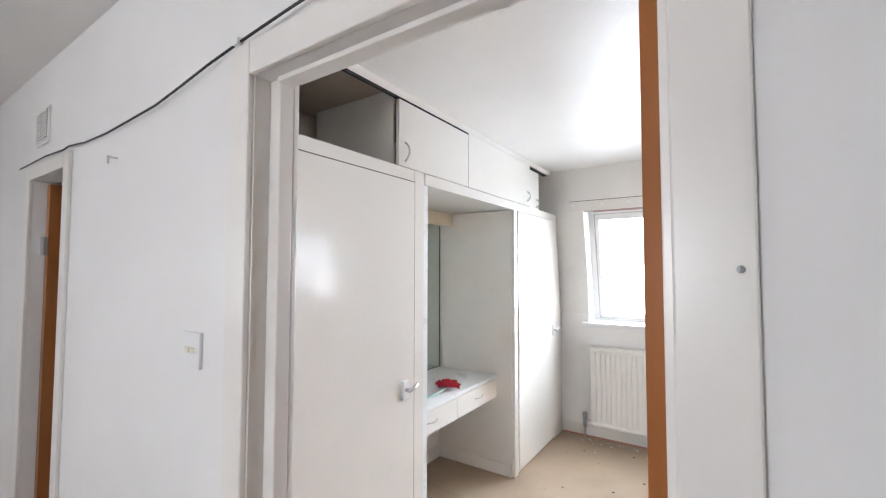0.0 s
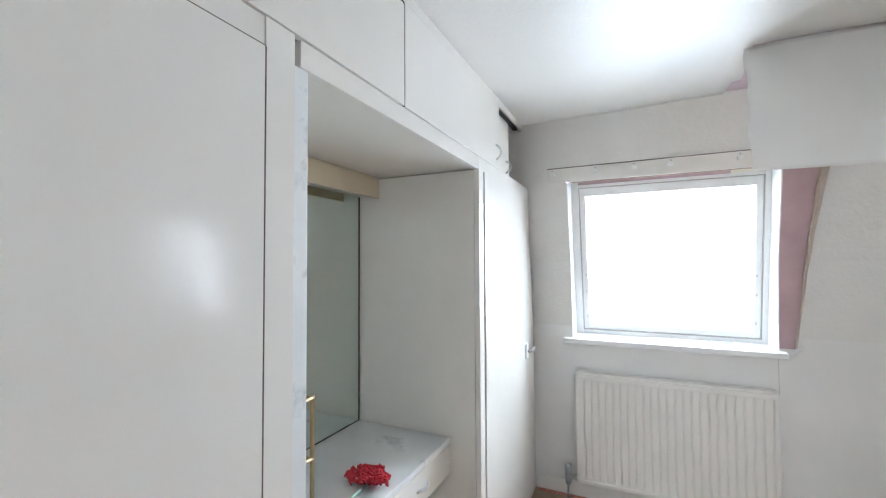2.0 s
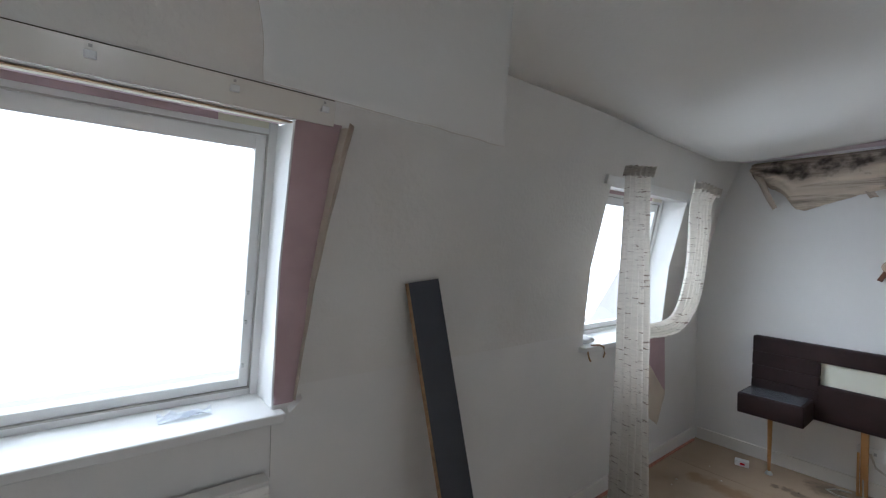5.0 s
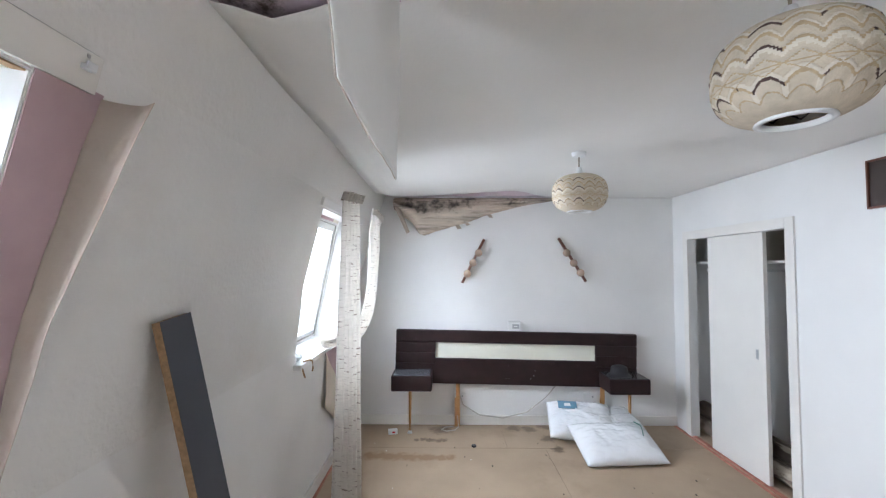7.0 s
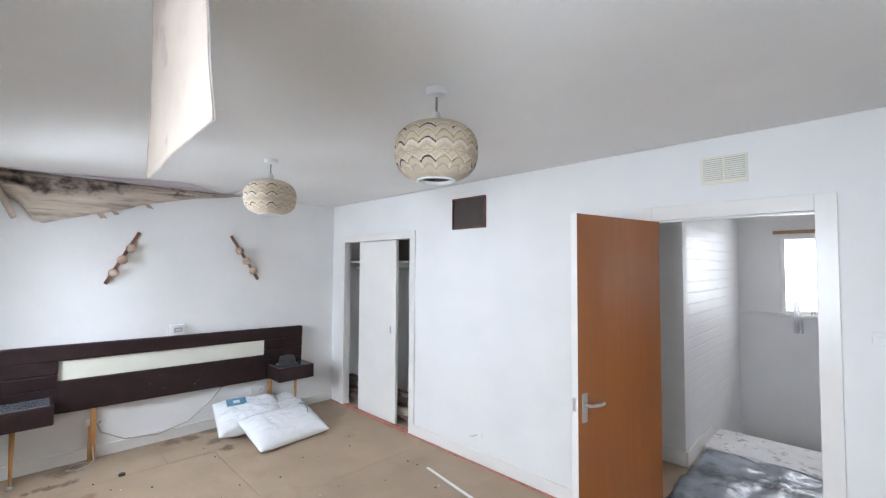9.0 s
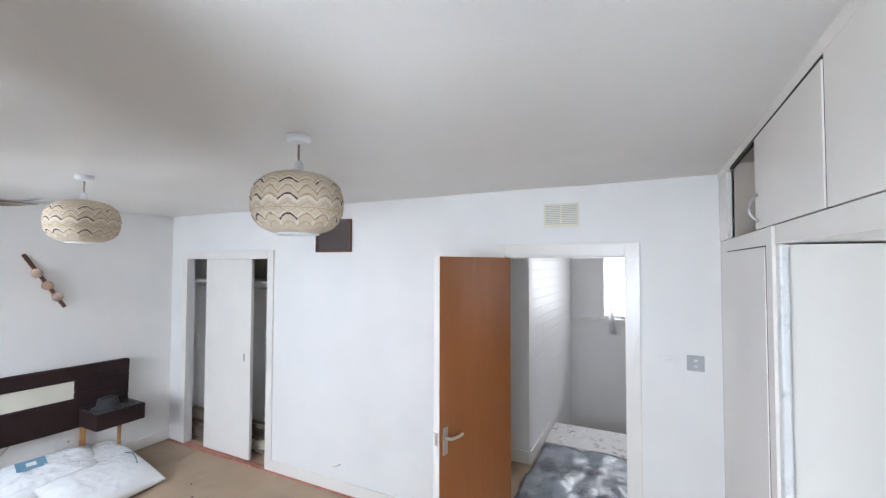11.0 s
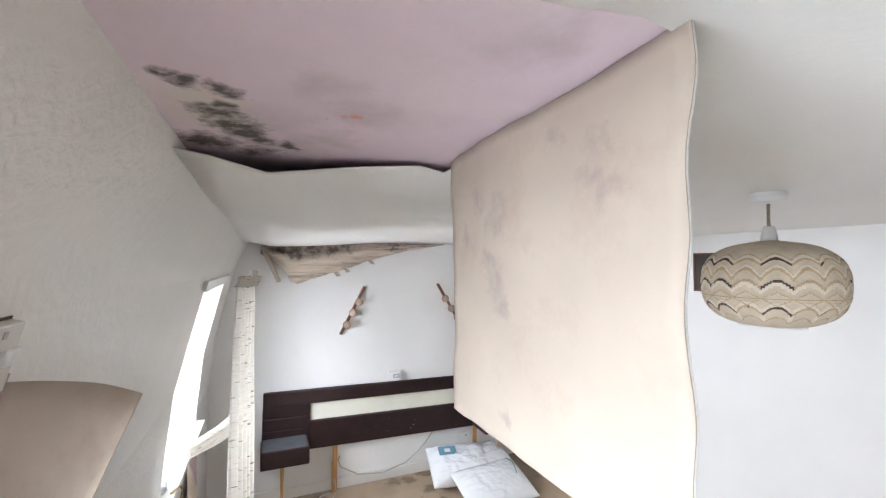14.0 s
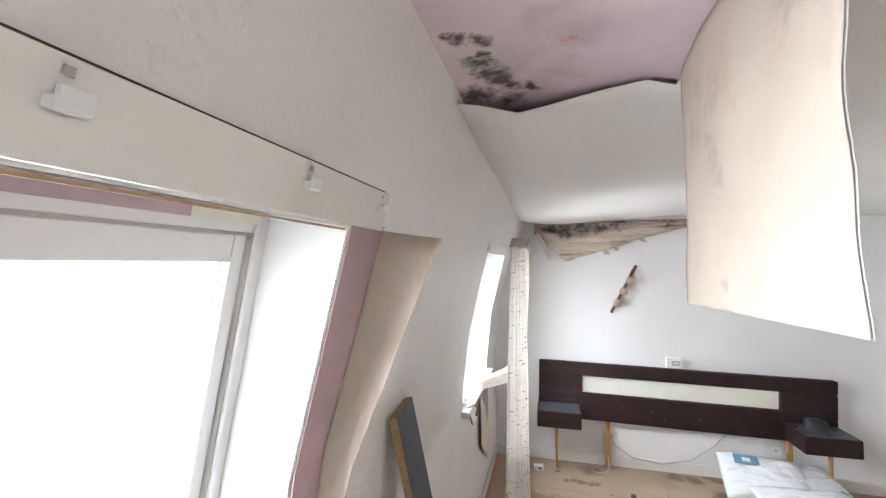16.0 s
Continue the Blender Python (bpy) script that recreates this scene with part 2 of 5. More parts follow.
def lathe(bm, profile, seg=32, centre=(0, 0, 0)):
    cx, cy, cz = centre
    rings = []
    for r, z in profile:
        rings.append([bm.verts.new((cx + r * math.cos(2 * math.pi * k / seg), cy + r * math.sin(2 * math.pi * k / seg), cz + z)) for k in range(seg)])
    for a, b in zip(rings, rings[1:]):
        for k in range(seg):
            bm.faces.new((a[k], a[(k + 1) % seg], b[(k + 1) % seg], b[k]))
    return bm


def grid(bm, rows):
    """A sheet through rows of points; None leaves a gap."""
    vs = [[None if p is None else bm.verts.new(p) for p in row] for row in rows]
    for a, b in zip(vs, vs[1:]):
        for k in range(len(a) - 1):
            q = (a[k], a[k + 1], b[k + 1], b[k])
            if None not in q:
                bm.faces.new(q)
    return bm


def mesh_object(name, bm, mat, smooth=False):
    bmesh.ops.recalc_face_normals(bm, faces=bm.faces)
    me = bpy.data.meshes.new(name)
    bm.to_mesh(me)
    bm.free()
    for mm in (mat if isinstance(mat, (list, tuple)) else [mat]):
        me.materials.append(mm)
    if smooth:
        me.shade_smooth()
    return new(name, me)


def part(name, bm, mat, parent, label="", smooth=False):
    ob = mesh_object(name, bm, mat, smooth)
    ob.parent = parent
    if parent is not None:
        ob.matrix_parent_inverse = Matrix.Identity(4)
    if label:
        ob["label"] = label
    return ob


def thing(name, label, category, group="", at=(0, 0, 0), kind=""):
    ob = new(name)
    ob.location = at
    ob.empty_display_size = 0.05
    return tagged(ob, label, category, group, kind)


def structure(name, bm, mat, label, category, smooth=False):
    return tagged(mesh_object(name, bm, mat, smooth), label, category, "", "structure")


def thick(ob, amount, offset=0.0):
    mod = ob.modifiers.new("thickness", "SOLIDIFY")
    mod.thickness, mod.offset = amount, offset
    return ob


def wall_cells(u_breaks, z_breaks, holes, make):
    """Calls make(u0, u1, z0, z1) for each cell outside the holes (u0, u1, z0, z1)."""
    us, zs = sorted(set(u_breaks)), sorted(set(z_breaks))
    for u0, u1 in zip(us, us[1:]):
        for z0, z1 in zip(zs, zs[1:]):
            cu, cz = (u0 + u1) / 2, (z0 + z1) / 2
            if not any(h[0] < cu < h[1] and h[2] < cz < h[3] for h in holes):
                make(u0, u1, z0, z1)


# ---- the room's measures ----
XB, H = 5.104, 2.43              # bed wall, ceiling
YC, ZC, YT = 3.43, 1.12, 3.12    # foot wall, crease, top of the slope
YM, ZM = 3.388, 1.55             # middle of the slope
YK, ZK = 3.243, 2.15             # where the slope steepens to the ceiling
WT = 0.075                       # partition
DOOR = (0.495, 1.262, 1.97)
REBATE = 0.455                   # opening on the landing side
PB = H + 0.020                   # underside of the pink board
CLOS = (3.60, 4.82, 1.96)
W1 = (0.255, 1.374)
W2 = (3.32, 4.42)
WZ = (1.04, 2.065)


def slope_y(z):
    if z <= ZC:
        return YC
    if z <= ZM:
        return YC + (YM - YC) * (z - ZC) / (ZM - ZC)
    if z <= ZK:
        return YM + (YK - YM) * (z - ZM) / (ZK - ZM)
    return YK + (YT - YK) * (z - ZK) / (H - ZK)


# ---- large structure ----
structure("floor", boxed(-0.75, XB + 0.1, -WT, YC + 0.3, -0.12, -0.004), FLOOR, "bare tan hardboard bedroom floor with stains", "floor")

bm = bmesh.new()
wall_cells([-3.2, -1.25, -0.79, REBATE, DOOR[1], CLOS[0], CLOS[1], XB + 0.1], [0.0, 1.93, DOOR[2], CLOS[2], H + 0.1],
           [(REBATE, DOOR[1], -1, DOOR[2]), (CLOS[0], CLOS[1], -1, CLOS[2]), (-1.25, -0.79, -1, 1.93)],
           lambda a, b, c, d: box(bm, a, b, -WT, 0, c, d))
bmesh.ops.remove_doubles(bm, verts=bm.verts, dist=1e-4)
structure("wall_south", bm, WALL, "white painted partition wall with door and closet openings", "wall")
structure("wall_east", boxed(XB, XB + 0.12, 0, YC + 0.3, 0, H + 0.1), WALL, "white painted bed wall", "wall")

bm = bmesh.new()


def slope_cell(a, b, c, d):
    back = 3.78
    cb = c + 0.085 if c == WZ[1] else c    # the head of each opening rises outward
    vs = [bm.verts.new(p) for p in ((a, slope_y(c), c), (b, slope_y(c), c), (b, slope_y(d), d), (a, slope_y(d), d),
                                    (a, back, cb), (b, back, cb), (b, back, d), (a, back, d))]
    for f in ((0, 1, 2, 3), (5, 4, 7, 6), (4, 0, 3, 7), (1, 5, 6, 2), (3, 2, 6, 7), (4, 5, 1, 0)):
        bm.faces.new([vs[i] for i in f])


wall_cells([-0.75, W1[0], W1[1], W2[0], W2[1], XB], [0.0, WZ[0], ZC, ZM, WZ[1], ZK, H, H + 0.06],
           [(*W1, *WZ), (*W2, *WZ)], slope_cell)
bmesh.ops.remove_doubles(bm, verts=bm.verts, dist=1e-4)
# below the crease the lightened tone paints in the brighter foot wall
for f in bm.faces:
    f.material_index = 1 if f.calc_center_median().z < ZC else 0
structure("wall_north", bm, [SLOPE, FOOT], "off-white papered mansard wall with two window openings", "wall")
structure("wall_west", boxed(-0.79, -0.70, 0, YC + 0.3, 0, H + 0.1), WALL, "plain wall behind the built-in wardrobes", "wall")

# ceiling: pink board above, painted lining below it, torn and sagging
structure("ceiling", boxed(-0.70, XB + 0.1, 0, 3.6, PB, PB + 0.09), PINKP, "pink plasterboard ceiling above a torn lining", "ceiling")


def smooth(a, b, v):
    s = min(1.0, max(0.0, (v - a) / (b - a)))
    return s * s * (3 - 2 * s)


def lining_z(x, y):
    sag = 0.075 * smooth(1.5, 2.9, y) * smooth(2.2, 4.3, x) * (1 - 0.55 * smooth(2.9, 3.16, y))
    lift = 0.016 * smooth(2.5, 3.0, y) * smooth(1.5, 1.75, x) * (1 - smooth(2.1, 3.2, x))
    rise = 0.012 * smooth(2.25, 2.55, y) * math.exp(-((x - 1.2) / 0.5) ** 2)
    corner = 0.014 * smooth(2.8, 3.0, y) * smooth(1.5, 1.7, x) * (1 - smooth(1.9, 2.3, x))
    keep = 1 - 0.85 * smooth(2.98, 3.1, y) * (1 - smooth(1.9, 2.4, x))
    return H - sag - (lift + corner) * keep + rise + 0.004 * noise.noise((x * 2.1, y * 2.1, 0.3))


def spread(*marks, step=0.07):
    out = []
    for a, b in zip(marks, marks[1:]):
        n = max(1, round((b - a) / step))
        out += [a + (b - a) * k / n for k in range(n)]
    return out + [marks[-1]]


bm = bmesh.new()
xs, ys = spread(-0.05, 1.115, 1.74, 4.60, XB), spread(0.0, 1.25, 2.575, 2.95, 2.962, 3.06, 3.125)
pts = {}
for j, y in enumerate(ys):
    for i, x in enumerate(xs):
        xx, yy = x, y
        if abs(x - 1.115) < 1e-6 and 2.65 < y < 3.2:
            xx = 1.09 + 0.055 * smooth(2.5, 2.98, y) - (0.04 if y > 2.955 else 0) - 0.012 * smooth(2.98, 3.12, y) + 0.008 * noise.noise((0, y * 9, 1))
        if abs(y - 3.06) < 1e-6 and 1.1 < x < 1.74:
            yy += 0.018 * noise.noise((x * 8, 0, 4))
        if abs(x - 1.74) < 1e-6 and y > 2.58:
            xx = 1.685 + 0.08 * smooth(2.58, 2.95, y) - 0.045 * smooth(2.98, 3.12, y) + 0.006 * noise.noise((0, y * 9, 7))
        if abs(x - 4.60) < 1e-6 and y > 1.25:
            xx = 4.60 + 0.48 * (1 - smooth(1.25, 1.9, y)) + 0.02 * noise.noise((0, y * 5, 2))
        if abs(y - 3.125) < 1e-6:
            yy = slope_y(lining_z(xx, y)) + 0.004
        pts[i, j] = bm.verts.new((xx, yy, lining_z(xx, min(yy, 3.125))))
for j in range(len(ys) - 1):
    for i in range(len(xs) - 1):
        cx, cy = (xs[i] + xs[i + 1]) / 2, (ys[j] + ys[j + 1]) / 2
        torn = 1.115 < cx < 1.74 and 2.575 < cy
        gone = cx > 4.60 and cy > 1.25
        if not torn and not gone:
            bm.faces.new((pts[i, j], pts[i + 1, j], pts[i + 1, j + 1], pts[i, j + 1]))
loose = [v for v in bm.verts if not v.link_faces]
bmesh.ops.delete(bm, geom=loose, context="VERTS")
thick(structure("ceiling_lining", bm, CEIL, "white stippled ceiling lining, torn open and sagging", "ceiling", smooth=True), 0.004, 1.0)

# hall and stairwell
structure("hall_floor", boxed(-3.2, 3.4, -2.06, -WT, -0.12, -0.006), FLOOR, "bare landing floor", "floor")
structure("hall_ceiling", boxed(-3.2, 3.4, -3.7, -WT, H, H + 0.1), CEIL, "white landing ceiling", "ceiling")
# end wall with an opening for the added window
bm = bmesh.new()
wall_cells([-3.7, -3.3, -2.3, 0.9], [-2.2, 1.05, 2.05, H + 0.1], [(-3.3, -2.3, 1.05, 2.05)], lambda a, b, c, d: box(bm, -3.3, -3.2, a, b, c, d))
structure("hall_wall_west", bm, HALLW, "white landing end wall", "wall")
structure("hall_wall_east", boxed(3.4, 3.5, -1.3, -WT, -0.1, H + 0.1), HALLW, "white landing end wall", "wall")
structure("hall_wall_return", boxed(1.415, 3.4, -1.32, -1.20, -0.1, H + 0.1), HALLW, "white landing return wall", "wall")
bm = boxed(1.415, 1.55, -3.56, -1.32, -2.2, H + 0.1)
EMB = material("embossed_white_paint", (0.80, 0.80, 0.795), 0.4, 0.05, 1.6, 0)
en, el = EMB.node_tree.nodes, EMB.node_tree.links
eco, emap, ebr, ebp = en.new("ShaderNodeTexCoord"), en.new("ShaderNodeMapping"), en.new("ShaderNodeTexBrick"), en.new("ShaderNodeBump")
emap.inputs["Rotation"].default_value = (radians(90), 0, radians(90))
ebr.inputs["Scale"].default_value, ebr.inputs["Mortar Size"].default_value, ebr.inputs["Mortar Smooth"].default_value = 5.0, 0.03, 0.5
ebp.inputs["Strength"].default_value, ebp.inputs["Distance"].default_value, ebp.invert = 0.5, 0.008, True
el.new(eco.outputs["Object"], emap.inputs["Vector"])
el.new(emap.outputs["Vector"], ebr.inputs["Vector"])
el.new(ebr.outputs["Fac"], ebp.inputs["Height"])
el.new(ebp.outputs["Normal"], en["Principled BSDF"].inputs["Normal"])
structure("hall_wall_textured", bm, EMB, "white painted embossed stair wall", "wall")
bm = bmesh.new()
wall_cells([-3.2, 0.12, 1.0, 1.55], [-2.2, 1.14, 2.06, H + 0.1], [(0.12, 1.0, 1.14, 2.06)], lambda a, b, c, d: box(bm, a, b, -3.66, -3.56, c, d))
structure("hall_wall_south", bm, WALL, "white stairwell wall with a window", "wall")
structure("stairwell_floor", boxed(-3.2, 1.5, -3.6, -2.0, -2.3, -2.2), FLOOR, "lower stair floor", "floor")
structure("stairwell_side", boxed(-3.2, 1.415, -2.06, -2.0, -2.2, -0.12), HALLW, "white stairwell side below the landing", "wall")
# dim room behind the second hall door
structure("side_room_wall", boxed(-3.2, -0.79, 0.9, 1.0, 0, H + 0.1), HALLW, "plain wall of the side room", "wall")
structure("side_room_ceiling", boxed(-3.2, -0.79, 0.0, 0.9, H, H + 0.1), HALLW, "plain side room ceiling", "ceiling")
structure("side_room_floor", boxed(-3.2, -0.79, -WT, 0.9, -0.12, -0.006), FLOOR, "side room floor", "floor")
# outer ground far below
structure("ground", boxed(-60, 60, -60, 60, -5.2, -5.0), material("wet_grass", (0.09, 0.11, 0.06), 0.9, 0.3, 0.5, 0.2, 8), "grass and paving far below the house", "ground")

# ---- marks of damp, and painted shade by the torn lining ----
def blotch(m, colour, spots, scale=18.0, low=0.95, high=1.15, weight=0.75, warp=0.05):
    """Irregular marks of one colour round the given spots (x, y, z, reach)."""
    n, l = m.node_tree.nodes, m.node_tree.links
    b = n["Principled BSDF"]
    base = b.inputs["Base Color"].links[0].from_socket
    co = n.new("ShaderNodeTexCoord")
    wz, ws, wk, wa = n.new("ShaderNodeTexNoise"), n.new("ShaderNodeVectorMath"), n.new("ShaderNodeVectorMath"), n.new("ShaderNodeVectorMath")
    wz.inputs["Scale"].default_value, wz.inputs["Detail"].default_value = 14.0, 3
    ws.operation, wk.operation, wa.operation = "SUBTRACT", "SCALE", "ADD"
    ws.inputs[1].default_value = (0.5, 0.5, 0.5)
    wk.inputs["Scale"].default_value = warp * 2.5
    l.new(co.outputs["Object"], wz.inputs["Vector"])
    l.new(wz.outputs["Color"], ws.inputs[0])
    l.new(ws.outputs["Vector"], wk.inputs[0])
    l.new(co.outputs["Object"], wa.inputs[0])
    l.new(wk.outputs["Vector"], wa.inputs[1])
    total = None
    for x, y, z, r in spots:
        d = n.new("ShaderNodeVectorMath")
        d.operation = "DISTANCE"
        l.new(wa.outputs["Vector"], d.inputs[0])
        d.inputs[1].default_value = (x, y, z)
        mr = n.new("ShaderNodeMapRange")
        mr.inputs["From Min"].default_value, mr.inputs["From Max"].default_value = r, 0.0
        l.new(d.outputs["Value"], mr.inputs["Value"])
        if total is None:
            total = mr.outputs["Result"]
        else:
            mx = n.new("ShaderNodeMath")
            mx.operation = "MAXIMUM"
            l.new(total, mx.inputs[0])
            l.new(mr.outputs["Result"], mx.inputs[1])
            total = mx.outputs["Value"]
    nz = n.new("ShaderNodeTexNoise")
    nz.inputs["Scale"].default_value, nz.inputs["Detail"].default_value, nz.inputs["Roughness"].default_value = scale, 7, 0.68
    l.new(co.outputs["Object"], nz.inputs["Vector"])
    add = n.new("ShaderNodeMath")
    add.operation = "ADD"
    l.new(total, add.inputs[0])
    l.new(nz.outputs["Fac"], add.inputs[1])
    th = n.new("ShaderNodeMapRange")
    th.inputs["From Min"].default_value, th.inputs["From Max"].default_value = low, high
    th.inputs["To Max"].default_value = weight
    l.new(add.outputs["Value"], th.inputs["Value"])
    mix = n.new("ShaderNodeMix")
    mix.data_type = "RGBA"
    l.new(th.outputs["Result"], mix.inputs["Factor"])
    l.new(base, mix.inputs["A"])
    mix.inputs["B"].default_value = (*colour, 1)
    l.new(mix.outputs["Result"], b.inputs["Base Color"])


blotch(PINKP, (0.42, 0.35, 0.36), [(1.198, 2.695, PB, 0.13), (1.47, 2.815, PB, 0.14), (1.63, 2.85, PB, 0.13), (1.58, 3.0, PB, 0.2), (1.70, 2.9, PB, 0.15), (1.38, 2.88, PB, 0.10)], 24, 0.9, 1.45, 0.55)
blotch(PINKP, (0.62, 0.56, 0.50), [(1.49, 3.05, PB, 0.10), (1.58, 3.04, PB, 0.10)], 12, 0.7, 1.2, 0.8)
# black mould; the spots near x 1.75 also paint shade under the lining's corner
blotch(PINKP, (0.06, 0.05, 0.042), [(1.405, 3.08, PB, 0.035), (1.43, 3.06, PB, 0.05), (1.446, 3.01, PB, 0.045), (1.514, 3.036, PB, 0.045), (1.56, 3.035, PB, 0.06), (1.60, 3.02, PB, 0.08), (1.64, 3.0, PB, 0.08), (1.685, 2.98, PB, 0.07),
                                    (1.70, 2.926, PB, 0.055), (1.73, 3.07, PB, 0.10), (1.77, 2.98, PB, 0.09), (4.8, 2.9, PB, 0.5), (4.8, 2.3, PB, 0.3)], 60, 0.84, 1.32, 0.95, 0.045)
blotch(PINKP, (0.62, 0.22, 0.14), [(1.482, 2.829, PB, 0.026), (1.49, 2.845, PB, 0.02), (1.43, 2.93, PB, 0.015), (1.52, 2.88, PB, 0.012), (1.55, 2.84, PB, 0.010)], 70, 0.95, 1.25, 0.7, 0.02)
blotch(TAN, (0.40, 0.29, 0.21), [(1.50, 3.13, 2.03, 0.16), (1.49, 3.16, 1.8, 0.14), (1.49, 3.2, 1.5, 0.15), (1.49, 3.25, 1.25, 0.12)], 30, 0.95, 1.5, 0.6)
blotch(TAN, (0.34, 0.27, 0.25), [(1.536, 2.585, 2.355, 0.07), (1.47, 2.585, 2.305, 0.07), (1.225, 2.585, 2.365, 0.07), (1.235, 2.585, 2.33, 0.07), (1.21, 2.585, 2.30, 0.06), (1.47, 2.585, 2.187, 0.08),
                                 (1.455, 2.585, 2.15, 0.06), (1.50, 2.585, 2.22, 0.05), (1.437, 2.585, 1.96, 0.05), (1.30, 2.585, 2.39, 0.05), (1.60, 2.585, 2.28, 0.05)], 75, 0.95, 1.45, 0.62, 0.04)
blotch(MOULDP, (0.025, 0.02, 0.02), [(5.03, 2.86, 2.36, 0.10), (5.03, 2.72, 2.33, 0.13), (5.03, 2.55, 2.34, 0.12), (5.03, 2.38, 2.36, 0.12), (5.04, 2.2, 2.40, 0.11), (5.05, 1.75, 2.41, 0.07), (5.05, 1.6, 2.42, 0.06)], 8, 0.72, 1.25, 0.8, 0.10)
blotch(MOULDP, (0.33, 0.13, 0.05), [(5.06, 1.75, 2.2, 0.05), (5.06, 2.02, 2.16, 0.05), (5.06, 1.85, 2.27, 0.04)], 45, 0.9, 1.1, 0.7)
for mm in (FLOOR, SHEET):
    blotch(mm, (0.24, 0.14, 0.065), [(4.35 - 0.004 * k, 3.1 - 0.075 * k, 0, 0.12 - 0.004 * k) for k in range(10)], 9, 0.62, 1.1, 0.7)
    blotch(mm, (0.10, 0.07, 0.045), [(4.70, 2.66, 0, 0.08), (4.70, 2.6, 0, 0.09), (4.69, 2.53, 0, 0.09), (4.68, 2.46, 0, 0.08), (4.71, 2.74, 0, 0.07), (5.0, 1.75, 0, 0.16), (4.98, 1.6, 0, 0.15), (5.05, 1.4, 0, 0.16),
                                     (4.75, 1.45, 0, 0.16), (4.5, 1.42, 0, 0.12), (4.95, 2.5, 0, 0.2)], 12, 0.85, 1.2, 0.7)
blotch(POLY, (0.30, 0.34, 0.37), [(4.22, 0.86, 0.18, 0.035), (4.23, 0.78, 0.19, 0.03), (4.24, 0.72, 0.19, 0.025), (4.40, 1.04, 0.26, 0.03), (4.70, 1.0, 0.30, 0.04)], 70, 1.2, 1.35, 0.6, 0.01)

# ---- room trim ----
bm = bmesh.new()
box(bm, XB - 0.016, XB, 0.002, 3.404, 0.0, 0.10, bevel=0.003)
structure("baseboard", bm, TRIM, "white painted skirting board", "baseboard")
bm = bmesh.new()
box(bm, 1.36, CLOS[0] - 0.08, 0.0, 0.016, 0.0, 0.10, bevel=0.003)
structure("baseboard", bm, TRIM, "white painted skirting board", "baseboard")
bm = bmesh.new()
box(bm, 0.012, XB - 0.018, YC - 0.016, YC, 0.0, 0.10, bevel=0.003)
structure("baseboard", bm, TRIM, "white painted skirting board", "baseboard")
bm = bmesh.new()
for a, b, c, d in ((1.36, XB - 0.02, 0.018, 0.042), (CLOS[0], CLOS[1], -0.04, 0.0)):
    n = 40
    for k in range(n):
        u0, u1 = a + (b - a) * k / n, a + (b - a) * (k + 1) / n
        w = 0.006 * noise.noise((k * 0.7, 0, 0))
        box(bm, u0, u1, c, d + w, 0.0, 0.006)
for k in range(20):
    u0 = 0.02 + k * 0.25
    box(bm, u0, u0 + 0.25, YC - 0.036 + 0.005 * noise.noise((k * 0.9, 5, 0)), YC - 0.017, 0.0, 0.008)
structure("trim", bm, REDTAPE, "red-brown remains of carpet edging along the floor", "trim")


def architrave(name, x0, x1, z1, y0, y1, w, label):
    """Three flat boards round an opening."""
    bm = bmesh.new()
    box(bm, x0 - w, x0, y0, y1, 0, z1 + w, bevel=0.003)
    box(bm, x1, x1 + w, y0, y1, 0, z1 + w, bevel=0.003)
    box(bm, x0, x1, y0, y1, z1, z1 + w, bevel=0.003)
    return structure(name, bm, TRIM, label, "trim")


architrave("trim", DOOR[0], DOOR[1], DOOR[2], 0.0, 0.014, 0.085, "cream painted door architrave")
architrave("trim", REBATE, DOOR[1], DOOR[2], -WT - 0.014, -WT, 0.075, "cream painted door architrave on the landing")
architrave("trim", CLOS[0], CLOS[1], CLOS[2], 0.0, 0.014, 0.08, "white painted closet architrave")
architrave("trim", -1.25, -0.79, 1.93, -WT - 0.014, -WT, 0.06, "cream painted side door architrave")
bm = bmesh.new()
box(bm, REBATE, DOOR[0], -0.036, -0.001, 0, DOOR[2], bevel=0.003)
box(bm, REBATE, REBATE + 0.004, -WT, -0.037, 0, DOOR[2])
box(bm, DOOR[0], DOOR[1] - 0.013, -0.045, -0.01, DOOR[2] - 0.012, DOOR[2], bevel=0.002)
box(bm, DOOR[1] - 0.012, DOOR[1], -0.06, -0.035, 0, DOOR[2], bevel=0.002)
structure("trim", bm, TRIM, "cream painted door stop", "trim")


# ---- doors ----
def lever(parent, m):
    """Lever on a long plate; local x along the door, y out of it."""
    bm = boxed(-0.02, 0.02, 0.0, 0.006, -0.075, 0.075, bevel=0.003)
    bm.transform(m)
    h = part("handle_plate", bm, METAL, parent, "satin aluminium lever plate")
    bm = bmesh.new()
    tube(bm, [(0, 0.004, 0.02), (0, 0.035, 0.02), (0.006, 0.045, 0.02), (0.03, 0.05, 0.02), (0.075, 0.048, 0.016), (0.105, 0.044, 0.018)], 0.009, 10)
    bm.transform(m)
    part("lever", bm, METAL, h, "satin aluminium lever", smooth=True)


door = thing("door_1", "orange veneered flush door standing open", "door", kind="structure")
hx, hy = 1.219, 0.016
ang = math.degrees(math.atan2(1.395 - hx, 0.791 - hy))
LEAF = pose(hx, hy, 0, 0, 0, -ang)
bm = boxed(0.0, 0.040, 0.0, 0.762, 0.008, 1.962, bevel=0.002)
bm.transform(LEAF)
leaf = part("door_leaf", bm, DOORW, door)
bm = boxed(0.0005, 0.0395, 0.762, 0.7655, 0.008, 1.962)
bm.transform(LEAF)
part("edge_strip", bm, TRIM, leaf, "white painted leading edge")
